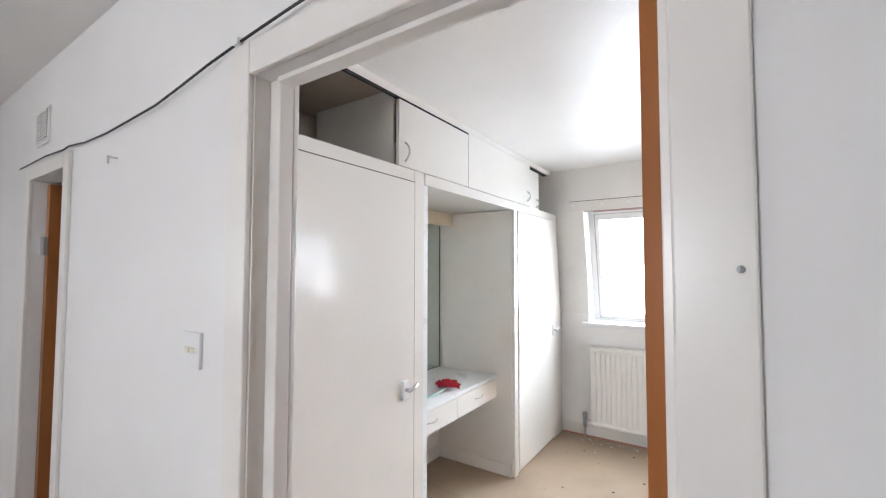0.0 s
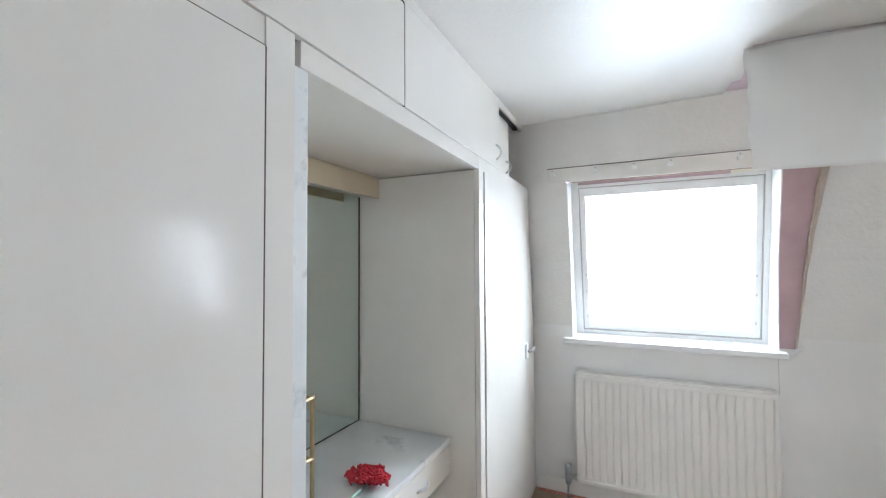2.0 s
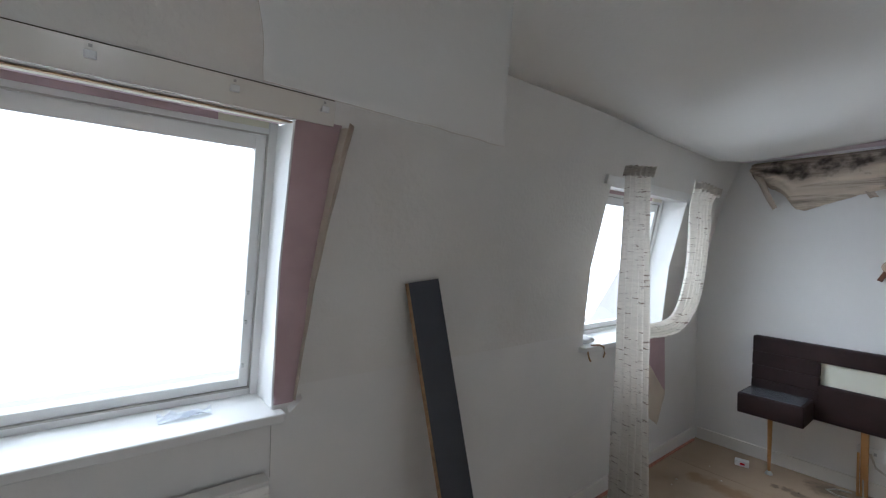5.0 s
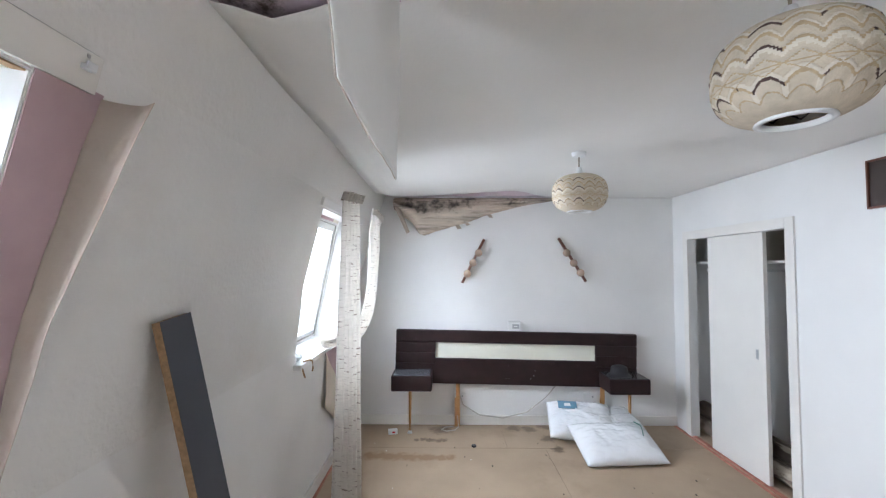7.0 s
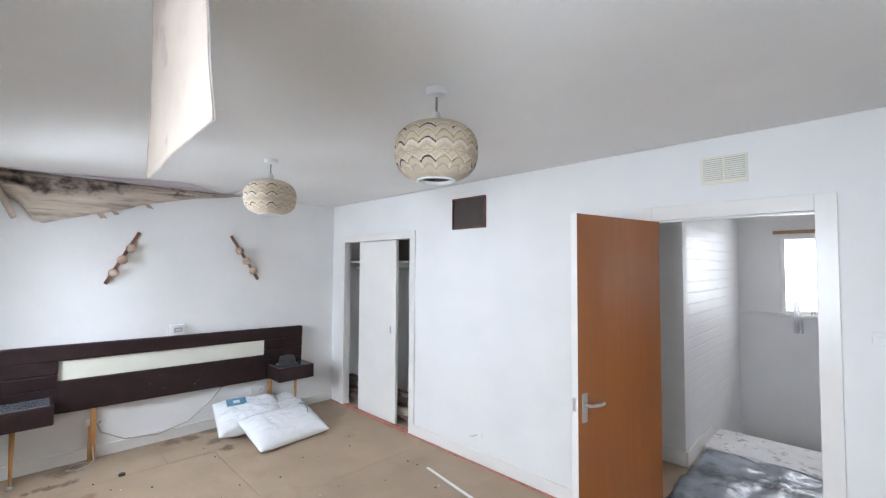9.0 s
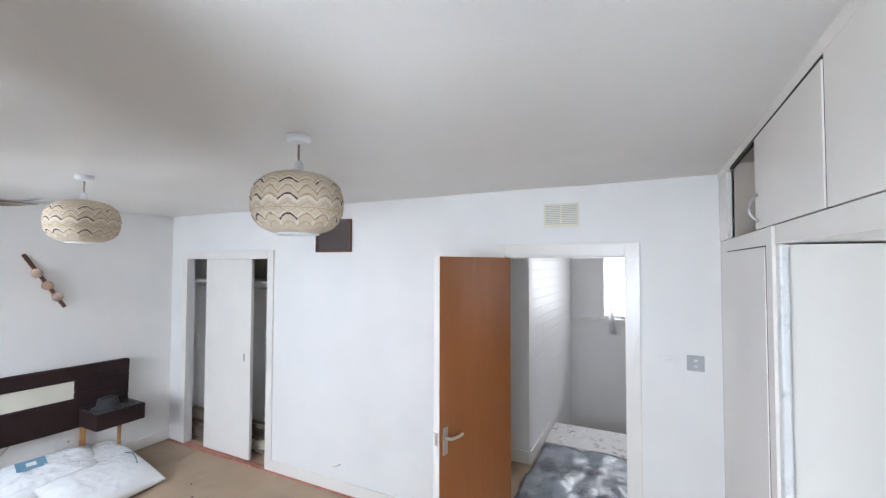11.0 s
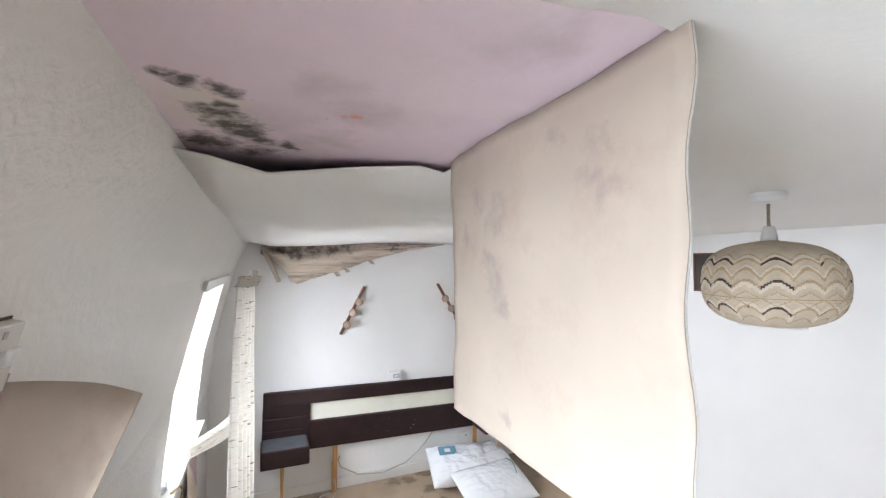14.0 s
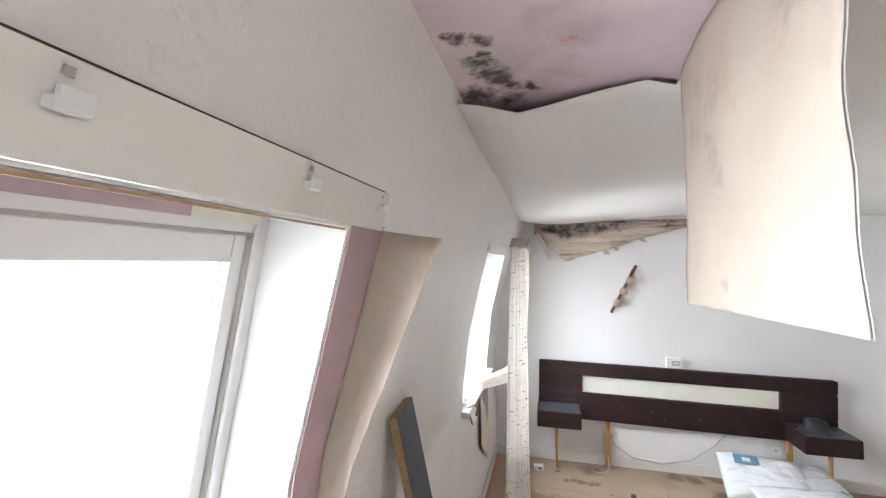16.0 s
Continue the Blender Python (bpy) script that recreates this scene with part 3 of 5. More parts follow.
bm = boxed(0.010, 0.030, 0.7655, 0.7675, 0.93, 1.0)
bm.transform(LEAF)
part("latch_plate", bm, METAL, leaf, "metal latch plate")
lever(leaf, LEAF @ pose(0.0, 0.715, 0.945, 0, 0, 90) @ Matrix.Diagonal((-1, 1, 1, 1)))
lever(leaf, LEAF @ pose(0.040, 0.715, 0.945, 0, 0, -90))
for hz in (0.25, 1.0, 1.75):
    bm = boxed(0.036, 0.048, -0.010, 0.006, hz - 0.04, hz + 0.04, bevel=0.002)
    bm.transform(LEAF)
    part("hinge", bm, METAL, leaf, "painted steel hinge")

door2 = thing("door_2", "orange veneered flush door ajar in the side opening", "door", kind="structure")
bm = boxed(-1.238, -1.198, -0.03, 0.42, 0.008, 1.92, bevel=0.002)
l2 = part("door_leaf", bm, DOORW, door2)
bm = boxed(-1.249, -1.196, -0.044, -0.03, 1.60, 1.68)
part("hinge", bm, METAL, l2, "steel hinge")


# ---- built-in wardrobes: x = 0 is their face ----
def bow_handle(parent, y, z, length, x=0.0):
    bm = bmesh.new()
    n = 10
    tube(bm, [(x + 0.001 + 0.028 * math.sin(math.pi * k / n) ** 0.7, y, z + length * (k / n - 0.5)) for k in range(n + 1)], 0.0055, 8)
    return part("handle", bm, METAL, parent, "aluminium bow handle", smooth=True)


def panel(name, y0, y1, z0, z1, parent, x0=-0.018, x1=0.0, mat=None, label="", bevel=0.0015):
    return part(name, boxed(x0, x1, y0, y1, z0, z1, bevel=bevel), mat or CREAM, parent, label)


def latch(parent, y, z, side):
    plate = part("latch", boxed(0.006, 0.022, y - 0.022, y + 0.022, z - 0.045, z + 0.045, bevel=0.004), PLASTIC, parent, "white latch plate")
    bm = bmesh.new()
    tube(bm, [(0.018, y, z), (0.046, y, z), (0.052, y + side * 0.015, z + 0.004), (0.050, y + side * 0.055, z + 0.022)], 0.009, 8)
    part("lever", bm, METAL, plate, "small metal lever", smooth=True)


DZ = 1.986
ward = thing("wardrobe", "cream gloss built-in wardrobe with a flush door", "wardrobe", "built-in wardrobes")
panel("filler", 0.002, 0.27, 0.0, DZ + 0.06, ward, -0.02, -0.001)
d = panel("door", 0.276, 1.083, 0.03, DZ - 0.004, ward, -0.012, 0.010)
latch(d, 1.008, 0.955, 1)
# dark brown strips fill the gaps beside and over the door
part("door_gap", boxed(-0.012, 0.0066, 1.0832, 1.0892, 0.03, DZ - 0.002), SEAM, ward, "dark brown strip in the gap beside the door")
part("door_gap", boxed(-0.012, 0.0028, 0.276, 1.0878, DZ - 0.0038, DZ + 0.002), SEAM, ward, "dark brown strip in the gap over the door")
panel("stile", 1.088, 1.165, 0.0, DZ + 0.06, ward, -0.02, 0.006)
panel("edge_post", 1.1655, 1.216, 0.0, DZ, ward, -0.026, -0.002, LAMIN, "marbled laminate edge", 0.006)
panel("side_panel", 1.168, 1.186, 0.0, DZ, ward, -0.69, -0.022)
panel("rail", 0.27, 1.088, DZ, DZ + 0.06, ward, -0.02, 0.002)
panel("plinth", 0.27, 1.088, 0.0, 0.028, ward, -0.03, -0.012)
ward2 = thing("wardrobe", "cream gloss built-in wardrobe with a flush door beside the sloping wall", "wardrobe", "built-in wardrobes")
panel("stile", 2.316, 2.376, 0.0, DZ + 0.06, ward2, -0.02, 0.004)
panel("side_panel", 2.316, 2.334, 0.0, DZ, ward2, -0.69, -0.022)
d = panel("door", 2.381, 3.18, 0.03, DZ - 0.004, ward2, -0.012, 0.010)
latch(d, 3.145, 0.985, 1)
bm = bmesh.new()
f = [bm.verts.new(p) for p in ((0, 3.184, 0), (0, 3.41, 0), (0, 3.41, 1.1), (0, slope_y(DZ), DZ), (0, 3.184, DZ))]
bm.faces.new(f)
r = bmesh.ops.extrude_face_region(bm, geom=bm.faces[:])
bmesh.ops.translate(bm, vec=(-0.018, 0, 0), verts=[v for v in r["geom"] if isinstance(v, bmesh.types.BMVert)])
part("end_filler", bm, CREAM, ward2)
panel("rail", 2.376, slope_y(DZ), DZ, DZ + 0.06, ward2, -0.02, 0.002)
panel("plinth", 2.376, 3.184, 0.0, 0.028, ward2, -0.03, -0.012)

# overhead row
over = thing("overhead_cupboard", "cream overhead cupboards, one bay standing open", "cupboard")
bm = bmesh.new()
box(bm, -0.02, 0.004, 0.002, slope_y(H) - 0.002, 2.39, H + 0.006, bevel=0.002)
part("top_rail", bm, CREAM, over)
panel("rail", 1.186, 2.316, DZ, DZ + 0.06, over, -0.02, 0.002)
panel("stile", 0.002, 0.285, DZ + 0.062, 2.388, over, -0.02, 0.002)
bm = bmesh.new()
box(bm, -0.70, -0.022, 0.002, 3.16, DZ + 0.03, DZ + 0.046)
part("base_board", bm, CARC, over, "bare board cupboard base")
bm = bmesh.new()
box(bm, -0.70, -0.685, 0.002, 3.3, 0.0, 2.43)
part("back_board", bm, CARC, over, "bare board cupboard back")
for yy in (0.27, 1.63, 2.62):
    part("divider", boxed(-0.685, -0.03, yy, yy + 0.014, DZ + 0.046, 2.43), CARC, over, "bare board divider")
part("divider", boxed(-0.60, -0.03, 0.955, 0.969, DZ + 0.046, 2.43), CREAM, over, "cream painted divider")
part("roof_board", boxed(-0.70, -0.022, 0.002, 3.15, 2.431, 2.44), CARC, over, "bare board roof of the cupboard")
d = panel("sliding_door", 0.958, 1.628, DZ + 0.062, 2.376, over, -0.012, 0.008)
bow_handle(d, 1.005, 2.122, 0.095, 0.008)
# near-black strips paint the shade in the gaps between and over the doors
part("gap_shadow_strip", boxed(-0.008, 0.0045, 1.6285, 1.6355, DZ + 0.062, 2.388), DARKGAP, over, "dark strip standing for shade in the gap between the doors")
part("top_gap_shade", boxed(-0.012, 0.0035, 0.40, 1.628, 2.3775, 2.3895), DARKGAP, over, "dark strip standing for shade in the gap over the doors")
part("top_gap_shade", boxed(-0.03, -0.004, 2.64, 3.04, 2.376, 2.3885), DARKGAP, over, "dark strip standing for shade in the gap over the doors")
d = panel("sliding_door", 1.636, 2.63, DZ + 0.062, 2.388, over, -0.012, 0.006)
bow_handle(d, 2.572, 2.125, 0.08, 0.006)
d = panel("sliding_door", 2.50, 2.89, DZ + 0.062, 2.372, over, -0.036, -0.018)
bow_handle(d, 2.828, 2.10, 0.07, -0.018)

# dressing table bay
dress = thing("dressing_table", "white marbled laminate dressing table with two drawers in the wardrobe bay", "dressing table")
part("tabletop", boxed(-0.684, -0.148, 1.188, 2.314, 0.705, 0.73, bevel=0.002), LAMIN, dress)
for a, b in ((1.19, 1.748), (1.752, 2.312)):
    dr = part("drawer", boxed(-0.166, -0.148, a, b, 0.565, 0.702, bevel=0.002), CREAM, dress)
    ym = b - 0.28
    bm = bmesh.new()
    tube(bm, [(-0.148 + 0.022 * math.sin(math.pi * k / 8), ym - 0.05 + 0.0125 * k, 0.635) for k in range(9)], 0.005, 8)
    part("handle", bm, METAL, dr, "aluminium bow handle", smooth=True)
part("drawer_box", boxed(-0.66, -0.168, 1.2, 2.305, 0.57, 0.70), CARC, dress)
part("back_panel", boxed(-0.684, -0.676, 1.188, 2.314, 0.0, DZ), CREAM, dress)
part("skirting", boxed(-0.675, -0.024, 2.302, 2.3145, 0.0, 0.085, bevel=0.002), TRIM, dress)
part("skirting", boxed(-0.675, -0.662, 1.19, 2.30, 0.0, 0.085, bevel=0.002), TRIM, dress)
part("bay_ceiling", boxed(-0.684, -0.022, 1.188, 2.314, DZ + 0.004, DZ + 0.02), CREAM, dress)
part("light_pelmet", boxed(-0.560, -0.545, 1.188, 2.314, 1.885, DZ + 0.002, bevel=0.002), material("warm_cream_pelmet", (0.72, 0.62, 0.46), 0.4, 0.05, 4, 0.04), dress, "warm cream lighting pelmet")
mir = thing("mirror", "large frameless greenish mirror standing on the dressing table", "mirror")
part("mirror_glass", boxed(-0.674, -0.668, 1.19, 2.308, 0.732, 1.90), MIRROR, mir)
part("edge_line", boxed(-0.6675, -0.666, 2.303, 2.309, 0.732, 1.90), DARKGAP, mir, "dark mirror edge")
part("edge_line", boxed(-0.6675, -0.666, 1.19, 2.309, 0.731, 0.735), DARKGAP, mir, "dark mirror edge")

# duster lying on the table
dus = thing("duster", "red chenille duster with a pale green handle on the dressing table", "duster")
bm = bmesh.new()
random.seed(5)
for k in range(190):
    u, a = random.random() ** 0.55, random.uniform(0, 6.28)
    c = Vector((-0.26 + 0.085 * u * math.cos(a), 1.815 + 0.055 * u * math.sin(a), 0.755 + 0.02 * (1 - u)))
    e = c + Vector((random.uniform(-0.022, 0.022), random.uniform(-0.022, 0.022), random.uniform(-0.022, 0.018)))
    tube(bm, [c, (c + e) / 2 + Vector((0, 0, 0.006)), e], 0.006, 5, radii=[0.0075, 0.0065, 0.003])
part("head", bm, RED, dus, "red chenille head")
bm = bmesh.new()
tube(bm, [(-0.245, 1.78, 0.748), (-0.235, 1.66, 0.741), (-0.225, 1.42, 0.741)], 0.007, 8)
part("handle", bm, GREENP, dus, "pale green plastic handle", smooth=True)

# brass and glass stand
case = thing("glass_stand", "small brass-edged two-tier glass stand on the dressing table", "stand")
CB = pose(-0.590, 1.27, 0.732, 0, 0, 0)
SW, SD = 0.225, 0.36
for (a, b) in (((0, 0), (SW, 0)), ((0, SD), (SW, SD)), ((0, 0), (0, SD)), ((SW, 0), (SW, SD))):
    for z in (0.145, 0.352):
        bm = bmesh.new()
        tube(bm, [(*a, z), (*b, z)], 0.007, 6)
        bm.transform(CB)
        part("brass_bar", bm, BRASS, case, "tarnished brass edge bar")
for x, y in ((0, 0), (SW, 0), (0, SD), (SW, SD)):
    bm = bmesh.new()
    tube(bm, [(x, y, 0), (x, y, 0.36)], 0.008, 6)
    bm.transform(CB)
    part("brass_post", bm, BRASS, case, "tarnished brass corner post")
for z, mm, lab in ((0.347, LEATH, "smoked brown glass top"), (0.142, GLASS, "clear glass shelf")):
    bm = boxed(0.006, SW - 0.006, 0.006, SD - 0.006, z, z + 0.004)
    bm.transform(CB)
    part("plate", bm, mm, case, lab)

# ---- windows ----
def window(name, x0, x1, label):
    """Tilted sash in a deep reveal."""
    ob = thing(name, label, "window", kind="structure")
    length = 1.085
    T = Matrix.Translation((0, 3.675, 1.045)) @ Matrix.Rotation(WIN_TILT, 4, "X")

    def bar(nm, a, b, y0, y1, c, d, mat, parent, lab="", bev=0.003):
        bm = boxed(a, b, y0, y1, c, d, bevel=bev)
        bm.transform(T)
        return part(nm, bm, mat, parent, lab)
    bar("frame", x0 + 0.0, x0 + 0.05, -0.03, 0.05, -0.02, length + 0.03, UPVC, ob)
    bar("frame", x1 - 0.03, x1 + 0.0, -0.03, 0.05, -0.02, length + 0.03, UPVC, ob)
    bar("frame", x0 + 0.05, x1 - 0.03, -0.02, 0.05, length - 0.055, length + 0.03, UPVC, ob)
    bar("frame", x0 + 0.05, x1 - 0.03, -0.02, 0.05, -0.02, 0.03, UPVC, ob)
    s0, s1 = x0 + 0.056, x1 - 0.036
    bar("sash", s0, s0 + 0.034, -0.012, 0.035, 0.034, length - 0.06, UPVC, ob)
    bar("sash", s1 - 0.034, s1, -0.012, 0.035, 0.034, length - 0.06, UPVC, ob)
    bar("sash", s0 + 0.034, s1 - 0.034, -0.012, 0.035, length - 0.115, length - 0.06, UPVC, ob)
    bar("sash", s0 + 0.034, s1 - 0.034, -0.012, 0.035, 0.034, 0.07, UPVC, ob)
    bar("gasket", x0 + 0.05, x0 + 0.056, -0.022, -0.010, 0.03, length - 0.056, SEAL, ob, "grey gasket", 0)
    bar("gasket", x1 - 0.036, x1 - 0.030, -0.022, -0.010, 0.03, length - 0.056, SEAL, ob, "grey gasket", 0)
    bar("gasket", x0 + 0.05, x1 - 0.03, -0.022, -0.010, length - 0.06, length - 0.054, SEAL, ob, "grey gasket", 0)
    bar("gasket", x0 + 0.05, x1 - 0.03, -0.022, -0.010, 0.028, 0.033, SEAL, ob, "grey gasket", 0)
    p = bar("pane", s0 + 0.034, s1 - 0.034, 0.010, 0.016, 0.07, length - 0.115, GLASS, ob, "", 0)
    p.visible_shadow = False
    for q in (0.12, 0.3, 0.42):
        bar("stay_pin", s1 - 0.03, s1 - 0.02, -0.022, -0.012, q, q + 0.014, METAL, ob, "metal stay pin", 0.001)
        bar("stay_pin", s0 + 0.02, s0 + 0.03, -0.022, -0.012, q, q + 0.014, METAL, ob, "metal stay pin", 0.001)
    bar("head_strip", x0 + 0.05, x1 - 0.2, -0.034, -0.022, length - 0.035, length + 0.0, PINKD, ob, "bare pink strip over the sash", 0.001)
    bar("head_strip", x1 - 0.2, x1 - 0.035, -0.034, -0.022, length - 0.035, length + 0.0, OLDPL, ob, "yellowed timber strip over the sash", 0.001)
    sl = boxed(x0 - 0.05, x1 + 0.032, slope_y(1.03) - 0.055, 3.68, 1.008, 1.043, bevel=0.006)
    part("sill", sl, UPVC, ob, "white painted window board")
    return ob


window("window_1", W1[0], W1[1], "white tilted roof window with a deep reveal")
window("window_2", W2[0], W2[1], "white tilted roof window behind a hanging curtain")
for a, b in (W1, W2):
    bm = bmesh.new()
    for xx in (a + 0.002, b - 0.002):
        grid(bm, [[(xx, slope_y(z) + 0.002, z) for z in (1.044, ZC, ZM, 2.06)], [(xx, 3.66, z) for z in (1.044, ZC, ZM, 2.12)]])
    thick(structure("trim", bm, UPVC, "white painted window reveal lining", "trim"), 0.003)

# brown, yellowed and pink strips under the head of the first window
for y0, y1, mat, words in ((0.006, 0.034, CHIP, "brown strip in the recess under the batten"), (0.040, 0.085, OLDPL, "yellowed strip in the window head"), (0.090, 0.125, PINKD, "bare pink strip in the window head")):
    bm = bmesh.new()
    ya = slope_y(WZ[1])
    grid(bm, [[(x, ya + y, WZ[1] - 0.005 + 0.085 * y / (3.78 - ya)) for y in (y0, y1)] for x in (W1[0] + 0.006, W1[1] - 0.22, W1[1] - 0.006)])
    thick(structure("trim", bm, mat, words, "trim"), 0.004)

# batten with curtain hooks
bat = thing("curtain_batten", "white painted curtain batten over the window with plastic hooks", "curtain rail")
SLA = math.atan2(YM - YK, ZK - ZM)


def on_slope(x, z, out=0.0):
    """Frame on the sloping wall: local x along it, local y into it, local z up it."""
    return Matrix.Translation((x, slope_y(z), z)) @ Matrix.Rotation(SLA, 4, "X") @ Matrix.Translation((0, -out, 0))


bm = boxed(0.0, 1.365, -0.016, 0.0, 0.0, 0.085, bevel=0.002)
bm.transform(on_slope(0.138, 2.07))
batten = part("board", bm, CREAM, bat)
# thin dark strip stands for the shadow line above the batten
bm = boxed(0.0, 1.365, -0.0015, 0.0, 0.0852, 0.0895)
bm.transform(on_slope(0.138, 2.07))
part("seam", bm, SEAM, bat, "dark strip painted as the shadow line on the top edge")
for x in (0.175, 0.436, 0.655, 0.85, 1.182, 1.463):
    bm = bmesh.new()
    box(bm, -0.009, 0.009, -0.022, -0.016, 0.0, 0.035, bevel=0.001)
    box(bm, -0.013, 0.013, -0.036, -0.018, -0.008, 0.004, bevel=0.002)
    box(bm, -0.013, 0.013, -0.038, -0.032, -0.006, 0.012, bevel=0.002)
    bm.transform(on_slope(x, 2.118, -0.006))
    hook = part("hook", bm, PLASTIC, bat, "white plastic curtain hook")
    bm = boxed(-0.004, 0.004, -0.0235, -0.0215, 0.02, 0.028)
    bm.transform(on_slope(x, 2.118, -0.006))
    part("screw", bm, SEAL, hook, "dark screw head")

# bare plaster strip and curled paper beside the window
def strip_edge(z):
    """Where the peeled paper still clings, along the wall."""
    return 1.448 + 0.082 * (z - 1.05) / 1.02 + 0.006 * noise.noise((z * 7, 0, 4))


bm = bmesh.new()
grid(bm, [[(x, slope_y(z) - 0.003, z) for x in (W1[1] + 0.002, (W1[1] + strip_edge(z)) / 2, strip_edge(z) + 0.004)] for z in (1.06 + 1.02 * k / 14 for k in range(15))])
thick(structure("trim", bm, PINKD, "bare pink plaster where the paper has peeled", "plaster"), 0.003)
curl = thing("peeled_wallpaper", "curled strip of peeled wallpaper beside the window", "wallpaper")
bm = bmesh.new()
rows = []
for i in range(25):
    v = i / 24
    z = 1.07 + 1.0 * v
    w = 0.025 + 0.128 * v ** 1.1
    row = []
    for k in range(13):
        u = k / 12
        row.append((strip_edge(z) + 0.022 * math.sin(math.pi * u) * v - 0.034 * u * u * v + 0.003 * noise.noise((u * 4, v * 7, 2)), slope_y(z) - 0.003 - w * u + 0.004 * noise.noise((v * 9, u * 2, 6)), z - 0.022 * u * v))
    rows.append(row)
grid(bm, rows)
thick(part("paper", bm, TAN, curl, "tan backing of the peeled paper", smooth=True), 0.0015)
bm = bmesh.new()
grid(bm, [[(1.425 + 0.016 * i + 0.01 * noise.noise((i, k, 3)), slope_y(1.06) - 0.006 - 0.012 * k + 0.012 * noise.noise((i * 2, k, 8)), 1.045 + 0.014 * i - 0.008 * k + 0.012 * noise.noise((i, k * 2, 1))) for i in range(4)] for k in range(3)])
thick(part("torn_scrap", bm, PLASTIC, curl, "torn white paper scrap"), 0.0015)

# hanging ceiling flap
flap = thing("ceiling_flap", "torn square of ceiling lining hanging down, tan backing outward", "ceiling lining")
rows = []
NF = 26
for i in range(NF + 1):
    v = i / NF
    row = []
    for k in range(NF + 1):
        u = k / NF
        x = 1.090 + 0.597 * u + 0.012 * v * (1 - u) + 0.012 * noise.noise((0, v * 5, 3 if u > 0.5 else 6)) - 0.02 * v * u
        y = 2.578 + 0.016 * (1 - u) + 0.014 * math.sin(v * 3.0 + 0.6) * (1 - u) - 0.014 * (1 - math.cos(min(v * 5, 1.57))) * 0.5 + 0.010 * noise.noise((u * 2.2, v * 2.2, 9)) + 0.006 * v
        z = H + 0.019 - 0.003 * u - 0.527 * v + 0.006 * noise.noise((u * 6, v * 2, 1)) - 0.012 * u * v
        row.append((x, y, z))
    rows.append(row)
bm = bmesh.new()
grid(bm, [[(x, y + 0.0025, z) for x, y, z in r] for r in rows])
thick(part("backing", bm, TAN, flap, "tan mould-spotted backing", smooth=True), 0.0015)
bm = bmesh.new()
grid(bm, [[(x, y - 0.0005, z) for x, y, z in r] for r in rows])
thick(part("painted_face", bm, CEIL, flap, "white stippled painted face", smooth=True), 0.0015)

# mouldy lining hanging along the bed wall
rag = thing("hanging_lining", "mould-blackened ceiling lining hanging against the bed wall", "ceiling lining")
RAG = ((3.02, 2.30), (2.95, 2.24), (2.84, 2.17), (2.74, 2.03), (2.69, 2.015), (2.55, 2.065), (2.38, 2.114), (2.20, 2.165), (2.03, 2.235), (1.60, 2.345), (1.14, 2.42))


def rag_low(y):
    for (a, za), (b, zb) in zip(RAG, RAG[1:]):
        if b <= y <= a:
            return za + (zb - za) * (a - y) / (a - b)
    return RAG[-1][1]


bm = bmesh.new()
rows = []
for i in range(121):
    s = i / 120
    y = 3.02 - 1.86 * s
    low = rag_low(y) + 0.012 * noise.noise((s * 40, 0, 5)) * (1 - s)
    top = H - 0.004
    row = []
    for k in range(21):
        u = k / 20
        z = top + (low - top) * u
        belly = (0.09 * (1 - s) + 0.012) * math.sin(math.pi * min(1, u * 1.08)) ** 0.8
        fold = 0.016 * (1 - 0.8 * s) * math.sin(u * 15 + 5 * s + 2.5 * noise.noise((s * 3, u, 1))) * math.sin(math.pi * u)
        x = XB - 0.010 - belly - fold - 0.012 * noise.noise((s * 9, u * 5, 2)) * (1 - s)
        row.append((min(x, XB - 0.006), y + 0.02 * noise.noise((u * 4, s * 5, 8)) * (1 - s), z))
    rows.append(row)
grid(bm, rows)
thick(part("sheet", bm, MOULDP, rag, smooth=True), 0.002)
bm = bmesh.new()
grid(bm, [[(XB - 0.07 - 0.02 * k + 0.012 * math.sin(i), 3.01 - 0.019 * i - (0.055 - 0.003 * i) * k, 2.32 - 0.041 * i + 0.014 * k + 0.008 * noise.noise((i, k, 3))) for k in range(2)] for i in range(8)])
thick(part("torn_strip", bm, TAN, rag, "torn tan strip", smooth=True), 0.002)
for yy, zz in ((2.02, 2.25), (2.36, 2.13), (2.27, 2.17)):
    bm = bmesh.new()
    grid(bm, [[(XB - 0.028 - 0.012 * i, yy - 0.022 * k - 0.015 * i, zz - 0.022 * i + 0.016 * noise.noise((i + yy * 9, k, 0))) for k in range(3)] for i in range(3)])
    thick(part("torn_scrap", bm, TAN, rag, "torn tan scrap"), 0.002)

structure("trim", boxed(1.3685, 1.3705, YC - 0.0015, YC, 0.80, 1.005), SEAL, "open seam in the wallpaper below the window", "wallpaper")
# radiator
rad = thing("radiator", "white ribbed panel radiator under the window", "radiator")
bm = bmesh.new()
RX0, RX1, RZ0, RZ1, RY = 0.285, 1.345, 0.13, 0.835, 3.335
n = 24
pts = []
for k in range(n):
    a = RX0 + 0.02 + (RX1 - RX0 - 0.04) * k / n
    w = (RX1 - RX0 - 0.04) / n
    for f, dy in ((0.0, 0.0), (0.34, -0.001), (0.66, 0.0), (0.76, 0.007), (0.90, 0.007)):
        pts.append((a + f * w, dy))
pts.append((RX1 - 0.02, 0.0))
grid(bm, [[(x, RY + dy * t, z) for x, dy in pts] for z, t in ((RZ0 + 0.03, 0), (RZ0 + 0.055, 1), (RZ1 - 0.065, 1), (RZ1 - 0.04, 0))])
